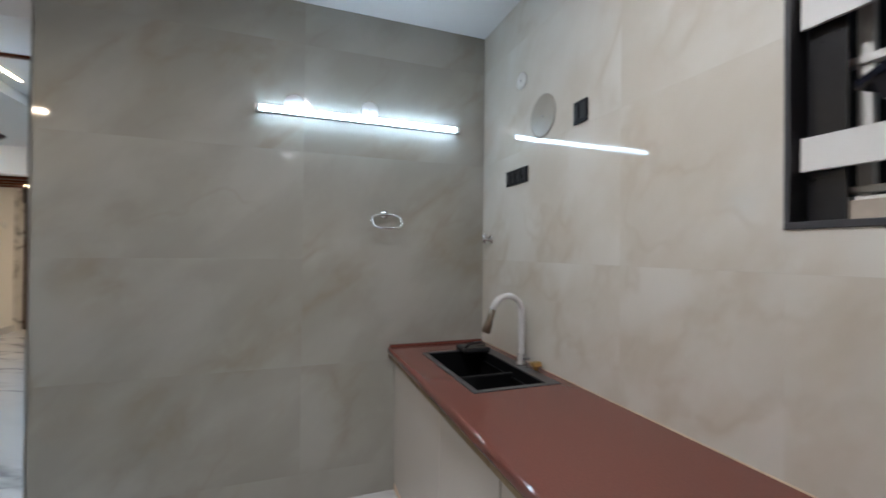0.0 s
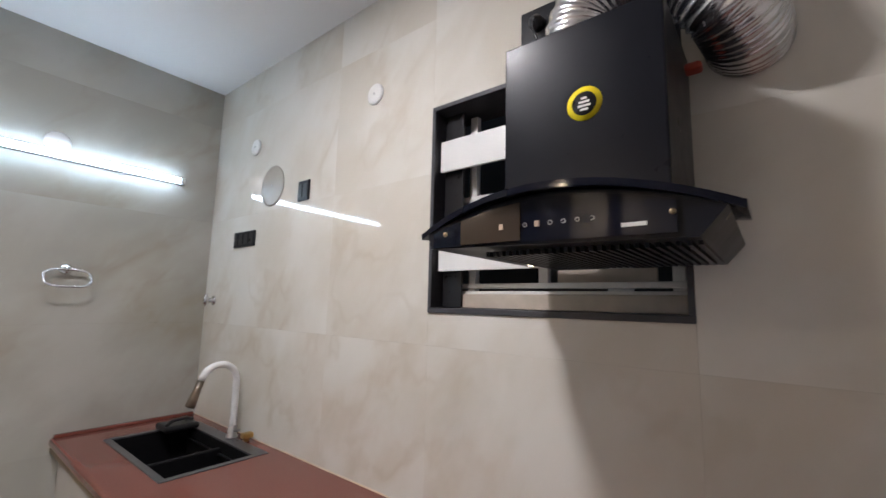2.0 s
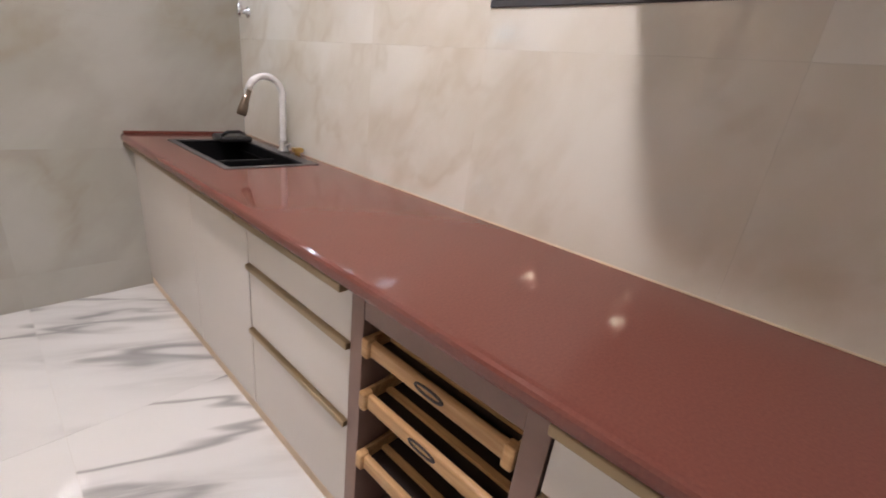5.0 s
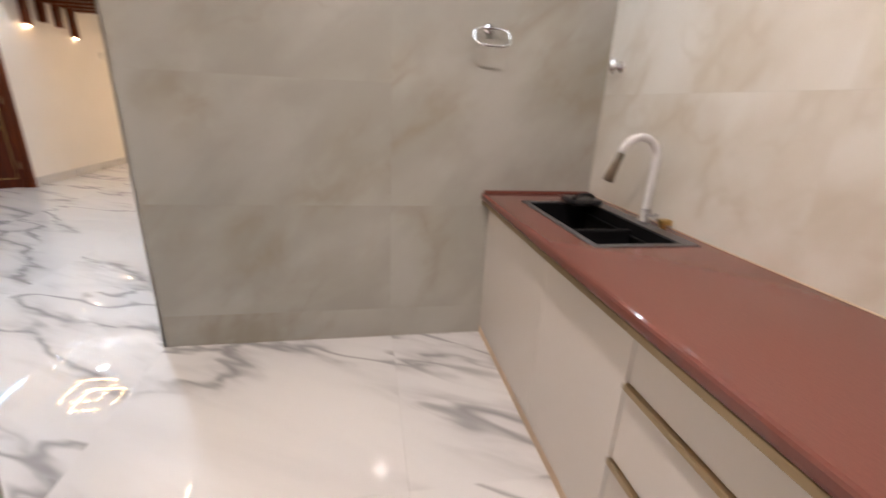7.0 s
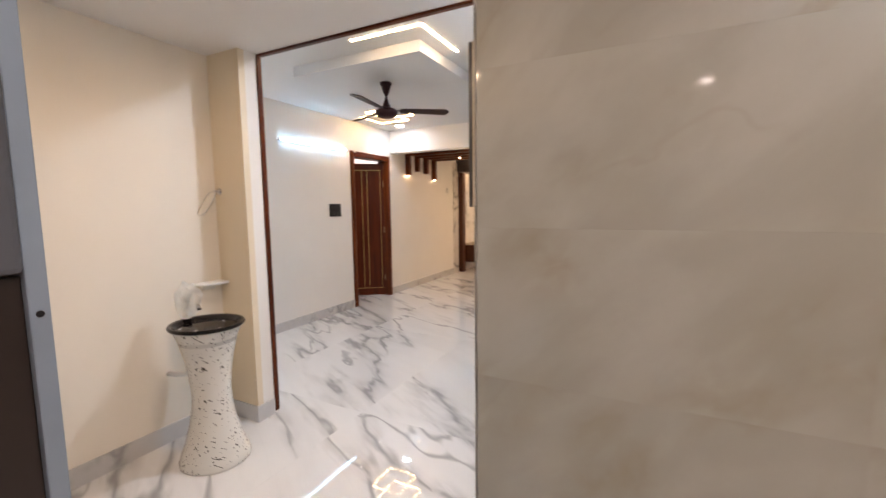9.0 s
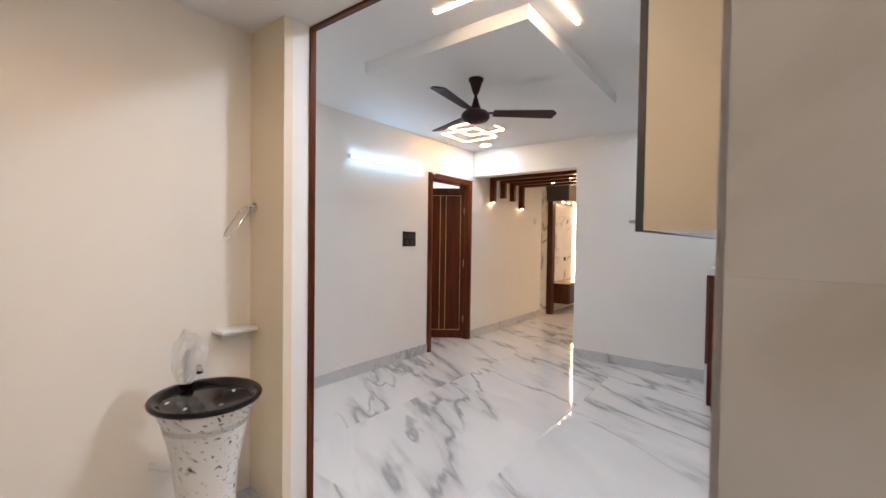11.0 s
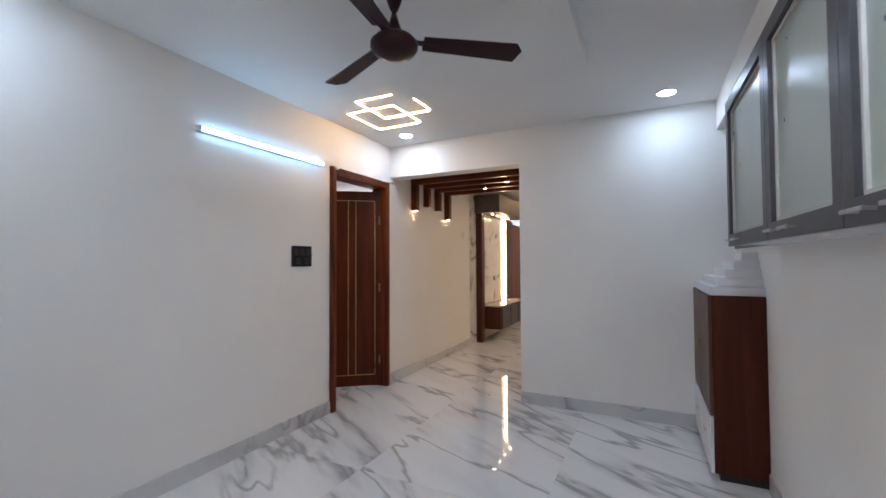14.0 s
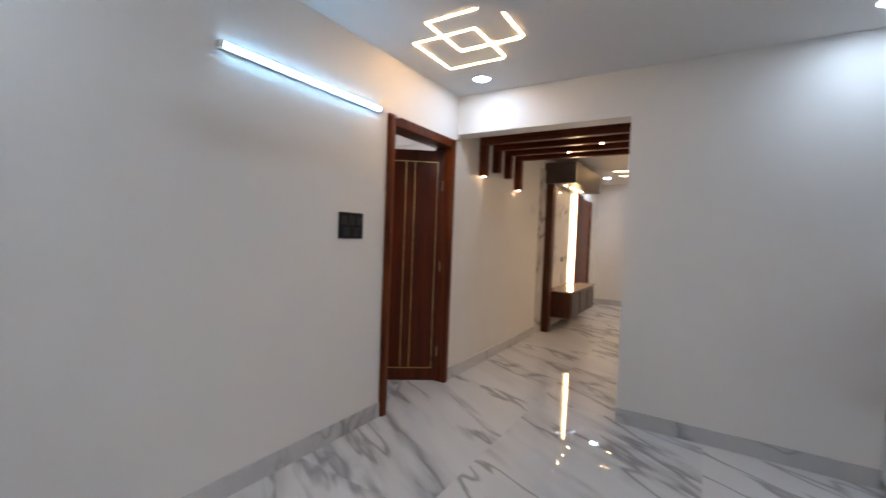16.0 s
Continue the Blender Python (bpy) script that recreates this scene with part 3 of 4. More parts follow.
for a in (-81, 38, 157):
    b = bmesh.new()
    outline = [(0.13, -0.042), (0.56, -0.062), (0.595, -0.02), (0.575, 0.055), (0.13, 0.042)]
    prism(outline, -0.004, 0.004, "z", 0.0015, bm=b)
    bmesh.ops.rotate(b, verts=b.verts, cent=(0, 0, 0), matrix=Euler((radians(-12), 0, 0)).to_matrix())
    arm = box(0.085, 0.20, -0.016, 0.016, -0.003, 0.006, 0.002)
    for k in (b, arm):
        bmesh.ops.rotate(k, verts=k.verts, cent=(0, 0, 0), matrix=Euler((0, 0, radians(a))).to_matrix())
        bmesh.ops.translate(k, verts=k.verts, vec=(FX, FY, FZ - 0.25))
    blade = part("blade", b, FAN_BROWN, fan)
    part("blade_arm", arm, FAN_BROWN, blade)


# ---- switches and sockets ----
def plate(name, at, facing, w, h, keys, label, category="switch", base=SWITCH):
    """A wall plate; facing '+x', '-x' or '-y'; keys: rockers in a row."""
    x, y, z = at
    t = thing(name, at, label, category)

    def slab(u0, u1, v0, v1, d0, d1, r):
        if facing == "+x":
            return box(x + d0, x + d1, y + u0, y + u1, z + v0, z + v1, r)
        if facing == "-x":
            return box(x - d1, x - d0, y + u0, y + u1, z + v0, z + v1, r)
        return box(x + u0, x + u1, y - d1, y - d0, z + v0, z + v1, r)
    part("plate", slab(-w / 2, w / 2, -h / 2, h / 2, 0, 0.010, 0.003), base, t)
    for k in range(keys):
        u = -w / 2 + w * (k + 0.5) / keys
        part("rocker", slab(u - w / keys * 0.36, u + w / keys * 0.36, -h * 0.33, h * 0.33, 0.010, 0.0135, 0.0015), BLACK if base == SWITCH else base, t)
    return t


sw = plate("switchboard", (XL, 5.465, 1.433), "+x", 0.225, 0.175, 0, "square black glass switchboard on the white wall")
for k, (u, v) in enumerate([(-0.07, 0.035), (0.0, 0.035), (0.07, 0.035), (-0.045, -0.04), (0.05, -0.04)]):
    part("rocker", box(XL + 0.010, XL + 0.0135, 5.465 + u - 0.024, 5.465 + u + 0.024, 1.433 + v - 0.026, 1.433 + v + 0.026, 0.002), BLACK, sw)
plate("switch_plate", (XE, 2.117, 1.845), "-x", 0.225, 0.085, 4, "dark grey four-gang switch on the tiled wall")
plate("socket_plate", (XE, 1.578, 2.037), "-x", 0.088, 0.098, 2, "small dark grey socket on the tiled wall", "socket")
plate("switch_plate", (XB, 1.56, 1.81), "+x", 0.12, 0.085, 2, "dark switch on the cream wall")
so = plate("socket_plate", (XE, 0.375, 2.375), "-x", 0.115, 0.115, 0, "dark grey power socket above the hood", "socket")
part("plug", lathe((XE - 0.010, 0.375, 2.375), [(0.024, 0), (0.022, 0.022), (0.012, 0.030), (0.006, 0.038)], 18, axis=(-1, 0, 0)), BLACK, so)
part("cord", pipe([(XE - 0.040, 0.375, 2.372), (XE - 0.05, 0.372, 2.34), (XE - 0.03, 0.36, 2.28), (XE - 0.02, 0.33, 2.2)], 0.004, 8), BLACK, so)


def disc(name, at, r, axis, material, label, category, d=0.010):
    t = thing(name, at, label, category)
    part("cover", lathe(at, [(r, 0), (r, d * 0.6), (r * 0.9, d), (0.001, d)], 32, axis=axis), material, t)
    part("screw", lathe(Vector(at) + Vector(axis) * d, [(0.005, 0), (0.004, 0.003)], 10, axis=axis), STEEL, t)
    return t


disc("round_cover", (XE, 2.075, 2.36), 0.045, (-1, 0, 0), PLASTIC_WHITE, "round white junction box cover on the tiled wall", "cover")
disc("round_cover", (XE, 1.107, 2.377), 0.045, (-1, 0, 0), PLASTIC_WHITE, "round white junction box cover on the tiled wall", "cover")
disc("round_cover", (0.14, YN, 2.235), 0.055, (0, -1, 0), PLASTIC_WHITE, "round white cover above the wall lamp", "cover")
disc("round_cover", (0.555, YN, 2.255), 0.050, (0, -1, 0), PLASTIC_WHITE, "round white cover above the wall lamp", "cover")
# proud disc for the recessed hole; the recess's shade is in its grey
disc("pipe_hole", (XE - 0.001, 1.871, 2.107), 0.108, (-1, 0, 0), mat("hole_shade_grey", (0.36, 0.34, 0.29), 0.4, vary=0.08), "disc for a blanked exhaust pipe hole, shade in its grey", "pipe hole", 0.004)

# ---- kitchen window ----
kw = thing("window_1", (XE, 0.4, 1.49), "dark-framed kitchen window with white louvre boards", "window", kind="structure")
for y0, y1, z0, z1 in ((0.0, 0.79, 1.49, 1.508), (0.0, 0.79, 2.209, 2.225), (0.0, 0.014, 1.508, 2.209), (0.776, 0.79, 1.508, 2.209)):
    part("frame_bar", box(XE - 0.006, XE + 0.17, y0, y1, z0, z1, 0.002), CHARCOAL, kw)
for z0, z1 in ((1.985, 2.098), (1.632, 1.716)):
    part("louvre_board", box(XE + 0.02, XE + 0.032, 0.022, 0.768, z0, z1, 0.002), PLASTIC_WHITE, kw)
for z0, z1, d in ((1.575, 1.592, 0.09), (1.535, 1.548, 0.11), (1.88, 1.90, 0.09), (1.556, 1.566, 0.075)):
    part("rail", box(XE + d, XE + d + 0.03, 0.022, 0.768, z0, z1, 0.002), WHITE_METAL, kw)
for y0, z0 in ((0.03, 1.55), (0.40, 1.592), (0.665, 1.55)):
    part("stile", box(XE + 0.10, XE + 0.125, y0, y0 + 0.03, z0, 2.2, 0.002), WHITE_METAL, kw)
# beige of these boards includes the warm light falling on the pale sill
part("sill_board", box(XE + 0.06, XE + 0.075, 0.022, 0.70, 1.510, 1.556, 0.002), PALE_BOARD, kw, "pale board behind the rails, tinted for warm light on it")
part("track_board", box(XE + 0.128, XE + 0.140, 0.10, 0.38, 1.592, 1.632, 0.002), PALE_BOARD, kw)
# black board standing for the dark side of the reveal
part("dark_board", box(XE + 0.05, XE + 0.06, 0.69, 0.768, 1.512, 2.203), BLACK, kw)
# the unlit outside is put into the wall's near-black colour
shaft = structure("backdrop_shaft", box(1.9, 2.0, -1.2, 2.0, 0.2, 3.4), NIGHT, "shaft wall outside, coloured near black for the darkness", "backdrop")
part("pipe", pipe([(1.82, 0.30, 0.3), (1.82, 0.30, 3.3)], 0.045, 16), WHITE_METAL, shaft)

# ---- hood ----
HY, HW = 0.163, 0.283
hood = thing("kitchen_hood", (1.05, HY, 1.60), "black chimney hood with a curved glass canopy", "hood")


def arc(y):
    return 1.718 - 0.062 * ((y - HY) / HW) ** 2


ys = [HY - HW + 2 * HW * i / 28 for i in range(29)]
b = bmesh.new()
rows = []
for y in ys:
    u = (y - HY) / HW
    xf = 0.835 + 0.03 * u * u
    z = arc(y)
    rows.append([b.verts.new(p) for p in ((xf, y, z), (1.13 - 0.10 * u ** 6, y, z + 0.012), (1.13 - 0.10 * u ** 6, y, z + 0.024), (xf, y, z + 0.012))])
for r0, r1 in zip(rows, rows[1:]):
    for i in range(4):
        b.faces.new((r0[i], r0[(i + 1) % 4], r1[(i + 1) % 4], r1[i]))
b.faces.new(rows[0]), b.faces.new(rows[-1])
bmesh.ops.recalc_face_normals(b, faces=b.faces)
part("glass_canopy", b, HOOD_GLASS, hood, "curved black glass canopy")
ZB = 1.622
top = [(y, arc(y) - 0.001) for y in ys[1:-1]]
body = prism([(HY + HW - 0.03, ZB + 0.012), (HY - HW + 0.055, ZB)] + top, 0.862, XE, "x")
part("body", body, HOOD_STEEL, hood)
inner = [(y, arc(y) - 0.010) for y in ys[4:-2]]
panel = part("control_panel", prism([(ys[-3], ZB + 0.012), (ys[4], ZB + 0.008)] + inner, 0.856, 0.8635, "x"), HOOD_GLASS, hood, "black glass touch panel")
part("smoked_section", prism([(0.335, ZB + 0.014), (0.206, ZB + 0.014)] + [(y, arc(y) - 0.012) for y in (0.206, 0.25, 0.29, 0.335)], 0.853, 0.8575, "x"), HOOD_TINT, panel)
for k in range(9):
    y = 0.268 - k * 0.0235
    if k in (1, 4):
        part("touch_key", box(0.8525, 0.8565, y - 0.004, y + 0.004, 1.658, 1.668), PLY, panel)
    else:
        part("touch_key", pipe(oval(0.8555, y, 1.663, 0.0035, 0.0035, "yz", 10), 0.0007, 6, closed=True), WHITE_METAL, panel)
part("display", box(0.854, 0.8565, 0.082, 0.096, 1.656, 1.670), SWITCH, panel)
part("maker_mark", box(0.854, 0.8565, 0.0, 0.036, 1.6435, 1.6495), WHITE_METAL, panel)
for y in (0.375, -0.034):
    part("sensor_knob", lathe((0.857, y, 1.66), [(0.005, 0), (0.0045, 0.003), (0.002, 0.004)], 16, axis=(-1, 0, 0)), BRONZE, hood)
# faint glow added under the hood; no lit lamp is seen there
part("hood_lamp", lathe((1.16, 0.33, ZB + 0.004), [(0.012, 0), (0.012, -0.004)], 20), L_HOOD, hood, "small hood lamp with an added faint glow")
for k in range(26):
    y = -0.065 + 0.0145 * k
    part("filter_slat", box(0.90, 1.24, y, y + 0.007, ZB - 0.006, ZB + 0.004), HOOD_STEEL, hood)
CH0, CH1 = -0.012, 0.322
part("chimney", box(1.0, XE, CH0, CH1, 1.70, 2.115, 0.004), HOOD_STEEL, hood, "matt black steel chimney box")
st = part("sticker", lathe((0.9995, 0.138, 1.931), [(0.036, 0), (0.036, 0.001), (0.001, 0.0012)], 36, axis=(-1, 0, 0)), YELLOW, hood, "round yellow and black sticker")
part("sticker_middle", lathe((0.9985, 0.138, 1.931), [(0.025, 0), (0.025, 0.0009), (0.001, 0.001)], 32, axis=(-1, 0, 0)), BLACK, st)
for z, w in ((1.942, 0.006), (1.934, 0.011), (1.926, 0.013), (1.918, 0.008)):
    part("sticker_line", box(0.9968, 0.9976, 0.138 - w, 0.138 + w, z - 0.0022, z + 0.0022), WHITE_METAL, st)
knots = [Vector(p) for p in ((1.14, 0.20, 2.10), (1.14, 0.18, 2.22), (1.15, 0.08, 2.285), (1.16, -0.03, 2.25), (1.19, -0.10, 2.165), (1.25, -0.125, 2.13), (1.31, -0.13, 2.125))]
pts = []
for i in range(len(knots) - 1):
    p0, p1, p2, p3 = (knots[max(0, min(len(knots) - 1, i + d))] for d in (-1, 0, 1, 2))
    for q in range(24):
        u = q / 24
        pts.append(0.5 * (2 * p1 + (p2 - p0) * u + (2 * p0 - 5 * p1 + 4 * p2 - p3) * u * u + (3 * p1 - p0 - 3 * p2 + p3) * u ** 3))
duct = thing("exhaust_duct", (1.16, 0.145, 2.115), "crinkled aluminium exhaust hose above the hood", "duct")
part("hose", pipe(pts, 0.082, 28, ribs=0.034), FOIL, duct)
part("collar", lathe((1.14, 0.20, 2.115), [(0.09, 0), (0.095, 0.03), (0.09, 0.03)], 28), STEEL, duct)
part("tape", box(1.18, 1.215, -0.050, -0.016, 2.035, 2.052, 0.006), RED_TAPE, duct, "red sealing tape")

# ---- counter ----
SX0, SX1, SY0, SY1 = 0.845, 1.235, 1.65, 2.33
T0 = ZC - 0.040
nose = [(0.700, T0), (0.688, T0), (0.681, T0 + 0.004), (0.679, T0 + 0.012), (0.679, ZC - 0.012), (0.682, ZC - 0.005), (0.689, ZC - 0.001), (0.700, ZC)]
top_ob = thing("worktop", (0.98, 0, ZC), "polished red-brown granite kitchen worktop", "worktop")
part("front_edge", prism(nose, -2.05, YN, "y"), GRANITE, top_ob)
bm = bmesh.new()
for x0, x1, y0, y1 in ((0.700, SX0, -2.05, YN), (SX1, XE, SY0, SY1), (SX0, XE, SY1, YN), (SX0, XE, -2.05, SY0)):
    box(x0, x1, y0, y1, T0, ZC, bm=bm)
part("slab", bm, GRANITE, top_ob)
lip = thing("worktop_seal", (1.294, 0, ZC), "thin beige silicone line along the worktop", "seal")
part("bead", pipe([(XE - 0.002, -2.0, ZC + 0.001), (XE - 0.002, 2.53, ZC + 0.001)], 0.003, 8), PLY, lip)
up = thing("worktop_upstand", (0.95, YN, ZC), "narrow red granite upstand at the tiled wall", "upstand")
part("upstand", box(0.69, XE - 0.01, YN - 0.018, YN, ZC, ZC + 0.014, 0.003), GRANITE, up)

sink = thing("kitchen_sink", ((SX0 + SX1) / 2, (SY0 + SY1) / 2, ZC - 0.2), "black quartz double sink set in the worktop", "sink")
rim = box(SX0 - 0.016, SX0 + 0.012, SY0 - 0.016, SY1 + 0.016, ZC - 0.004, ZC + 0.004, 0.002)
box(SX1 - 0.05, SX1 + 0.012, SY0 - 0.016, SY1 + 0.016, ZC - 0.004, ZC + 0.004, 0.002, bm=rim)
for y0, y1 in ((SY0 - 0.016, SY0 + 0.012), (SY1 - 0.012, SY1 + 0.016)):
    box(SX0 + 0.012, SX1 - 0.05, y0, y1, ZC - 0.004, ZC + 0.004, 0.002, bm=rim)
part("rim", rim, mat("dark_rim", (0.09, 0.09, 0.095), 0.3, 0.4), sink)
bowl = box(SX0, SX1, SY0, SY1, ZC - 0.22, ZC - 0.20)
for y0, y1 in ((SY0, SY0 + 0.008), (SY1 - 0.008, SY1)):
    box(SX0, SX1, y0, y1, ZC - 0.2, ZC - 0.004, bm=bowl)
for x0, x1 in ((SX0, SX0 + 0.008), (SX1 - 0.05, SX1)):
    box(x0, x1, SY0 + 0.008, SY1 - 0.008, ZC - 0.2, ZC - 0.004, bm=bowl)
part("bowl", bowl, SINK, sink)
part("divider", box(SX0 + 0.008, SX1 - 0.05, 1.94, 1.965, ZC - 0.2, ZC - 0.03, 0.006), SINK, sink)
for x in (SX0 + 0.015, SX1 - 0.065):
    part("ledge", box(x, x + 0.012, SY0 + 0.008, SY1 - 0.008, ZC - 0.06, ZC - 0.05, 0.003), SINK, sink)
part("drain", lathe((1.03, 1.80, ZC - 0.2), [(0.045, 0), (0.045, 0.004), (0.03, 0.002)], 24), STEEL, sink)
rack = thing("sink_rack", (1.12, 2.27, ZC), "black plastic tray heaped on the sink's edge", "tray")
part("tray", box(1.04, 1.20, 2.22, 2.36, ZC + 0.004, ZC + 0.034, 0.012), BLACK, rack)
part("grip", pipe([(1.05, 2.24, ZC + 0.035), (1.08, 2.25, ZC + 0.055), (1.15, 2.27, ZC + 0.055), (1.19, 2.30, ZC + 0.036)], 0.008, 10), BLACK, rack)

TX, TY = 1.238, 1.955
tap = thing("kitchen_tap", (TX, TY, ZC + 0.004), "gooseneck kitchen tap still wrapped in white film", "tap")
part("base", lathe((TX, TY, ZC + 0.004), [(0.027, 0), (0.027, 0.008), (0.021, 0.014), (0.021, 0.05), (0.017, 0.056)], 24), STEEL, tap)
R = 0.083
neck = [(TX, TY, ZC + 0.05 + 0.022 * k) for k in range(11)] + [(TX - R + R * math.cos(a), TY, ZC + 0.27 + R * math.sin(a)) for a in [math.pi * k / 14 * 0.93 for k in range(1, 15)]]
part("neck", pipe(neck, 0.0155, 14, ribs=0.05), WRAP, tap, "white film wrapped neck")
p0, d0 = Vector(neck[-1]), (Vector(neck[-1]) - Vector(neck[-2])).normalized()
part("spray_head", lathe(p0, [(0.016, 0), (0.0165, 0.05), (0.021, 0.085), (0.022, 0.115), (0.018, 0.12)], 20, axis=d0), mat("bronze_nickel", (0.22, 0.18, 0.14), 0.3, 1.0), tap)
part("lever", pipe([(TX, TY - 0.02, ZC + 0.036), (TX, TY - 0.05, ZC + 0.042), (TX - 0.01, TY - 0.085, ZC + 0.055)], 0.006, 10), STEEL, tap)
tv_ = thing("water_valve", (1.262, 1.86, ZC), "small brass water valve behind the sink", "valve")
part("body", lathe((1.262, 1.86, ZC), [(0.014, 0), (0.014, 0.018), (0.010, 0.024), (0.010, 0.04)], 16), BRASS, tv_)
part("handle", box(1.235, 1.285, 1.838, 1.872, ZC + 0.016, ZC + 0.040, 0.005), BRASS, tv_)

# base units
CX = 0.722


def base_unit(y0, y1, kind, label):
    t = thing("base_cabinet", (1.0, (y0 + y1) / 2, 0), label, "cabinet", "kitchen base cabinets")
    part("carcass", box(CX + 0.02, XE - 0.01, y0 + 0.002, y1 - 0.002, 0.05, T0 - 0.215 if kind == "sink" else T0 - 0.002), LAMINATE, t)
    part("plinth", box(CX + 0.004, CX + 0.02, y0, y1, 0.0, 0.05), PLY, t)
    part("finger_rail", box(0.684, CX + 0.016, y0, y1, T0 - 0.024, T0 - 0.001, 0.004), BRONZE, t, "metal finger rail under the worktop")
    if kind == "sink":
        mid = 1.742 if y1 > 2 else (y0 + y1) / 2
        for a, c in ((y0, mid), (mid, y1)):
            part("door", box(CX, CX + 0.019, a + 0.0015, c - 0.0015, 0.052, T0 - 0.038, 0.0015), LAMINATE, t)
    else:
        for z0, z1 in ((0.052, 0.375), (0.397, 0.622), (0.644, T0 - 0.03)):
            d = part("drawer_front", box(CX, CX + 0.019, y0 + 0.0015, y1 - 0.0015, z0, z1, 0.0015), LAMINATE, t)
            if z1 < 0.7:
                part("pull_rail", box(CX - 0.014, CX + 0.014, y0 + 0.002, y1 - 0.002, z1 + 0.001, z1 + 0.02, 0.003), BRONZE, d)
    return t


base_unit(1.205, YN - 0.001, "sink", "glossy greige two-door sink cabinet")
base_unit(0.625, 1.202, "drawers", "glossy greige three-drawer cabinet with metal rails")
base_unit(-0.55, 0.085, "drawers", "glossy greige three-drawer cabinet with metal rails")
base_unit(-1.2, -0.553, "sink", "glossy greige two-door cabinet")
base_unit(-2.04, -1.203, "sink", "glossy greige two-door cabinet")

U0, U1 = 0.088, 0.622
un = thing("basket_cabinet", (1.0, 0.355, 0), "open brown cabinet with three wooden pull-out trays", "cabinet")
for y0, y1 in ((U0, U0 + 0.048), (U1 - 0.048, U1)):
    part("side", box(CX - 0.004, XE - 0.01, y0, y1, 0.05, T0 - 0.003, 0.002), BROWN_FRAME, un)
part("top_rail", box(CX - 0.002, CX + 0.02, U0 + 0.048, U1 - 0.048, 0.735, T0 - 0.003, 0.002), BROWN_FRAME, un)
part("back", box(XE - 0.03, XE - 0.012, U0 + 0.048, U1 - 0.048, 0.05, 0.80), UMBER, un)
part("bottom", box(CX, XE - 0.03, U0 + 0.048, U1 - 0.048, 0.05, 0.07), BROWN_FRAME, un)
part("plinth", box(CX + 0.004, CX + 0.02, U0, U1, 0.0, 0.05), PLY, un)
for z in (0.655, 0.50, 0.30):
    tr = part("tray", box(CX + 0.0, CX + 0.018, U0 + 0.056, U1 - 0.056, z - 0.012, z + 0.03, 0.006), TRAY_WOOD, un, "pale wooden tray front")
    # dark brown floor stands in for the shade between the trays
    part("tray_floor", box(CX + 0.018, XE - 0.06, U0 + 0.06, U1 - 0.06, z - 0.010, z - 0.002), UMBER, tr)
    for y0 in (U0 + 0.05, U1 - 0.062):
        part("tray_side", box(CX + 0.012, XE - 0.06, y0, y0 + 0.012, z - 0.012, z + 0.035, 0.003), TRAY_WOOD, tr)
    for k in range(5):
        x = CX + 0.07 + 0.085 * k
        part("slat", box(x, x + 0.02, U0 + 0.062, U1 - 0.062, z - 0.002, z + 0.008, 0.002), TRAY_WOOD, tr)
    for y0 in (U0 + 0.05, U1 - 0.075):
        part("corner_block", box(CX - 0.010, CX + 0.02, y0, y0 + 0.026, z - 0.016, z + 0.036, 0.006), TRAY_WOOD, tr)
    part("grip_hole", pipe(oval(CX - 0.0005, 0.355, z + 0.012, 0.04, 0.009, "yz", 24), 0.0035, 8, closed=True), UMBER, tr)


# ---- towel rings ----
def towel_ring(at, facing, a, b, label, swing=0.0):
    x, y, z = at
    t = thing("towel_ring", at, label, "towel ring")
    n = {"-y": Vector((0, -1, 0)), "-x": Vector((-1, 0, 0))}[facing]
    part("rosette", lathe(at, [(0.024, 0), (0.024, 0.006), (0.014, 0.012), (0.010, 0.016), (0.010, 0.045)], 24, axis=n), CHROME, t)
    c = Vector(at) + n * 0.045
    ring = pipe(oval(c.x, c.y, c.z - b - 0.004, a, b, "xz", 48, 3.2), 0.0052, 10, closed=True)
    bmesh.ops.rotate(ring, verts=ring.verts, cent=c, matrix=Matrix.Rotation(radians(-swing), 3, "X"))
    part("ring", ring, CHROME, t)
    return t


towel_ring((0.650, YN, 1.643), "-y", 0.086, 0.052, "oval chrome towel ring on the tiled wall", 38)
towel_ring((-3.025, PY, 1.585), "-y", 0.048, 0.092, "oval chrome towel ring on the cream pier", 33)
hook = thing("tap_outlet", (XE, 2.43, 1.507), "small chrome wall valve near the corner", "valve")
part("flange", lathe((XE, 2.43, 1.507), [(0.027, 0), (0.027, 0.005), (0.012, 0.010), (0.012, 0.05)], 24, axis=(-1, 0, 0)), CHROME, hook)
part("valve", lathe((XE - 0.045, 2.43, 1.507), [(0.016, -0.022), (0.017, 0.022), (0.009, 0.026), (0.009, 0.036)], 20, axis=(0, 0, 1)), CHROME, hook)
part("spout", pipe([(XE - 0.045, 2.43, 1.497), (XE - 0.045, 2.43, 1.475)], 0.008, 10), CHROME, hook)

# ---- counter by the passage, tall unit, bucket ----
side = thing("side_cabinet", (-1.4, 0.2, 0), "blue-grey base cabinet across the kitchen", "cabinet")
part("body", box(-1.98, -1.02, -2.0, 1.20, 0, 0.815, 0.002), DARK_GREY, side)
part("end_panel", box(-1.98, -1.015, 1.20, 1.215, 0, 0.815, 0.002), BLUE_GREY, side)
tagged(part("side_worktop", box(-1.98, -0.96, -2.0, 1.235, 0.815, 0.855, 0.009), GRANITE), "red granite worktop across the kitchen", "worktop")
tall = thing("tall_unit", (-1.7, 1.32, 0), "tall blue-grey cabinet with a dark door", "cabinet")
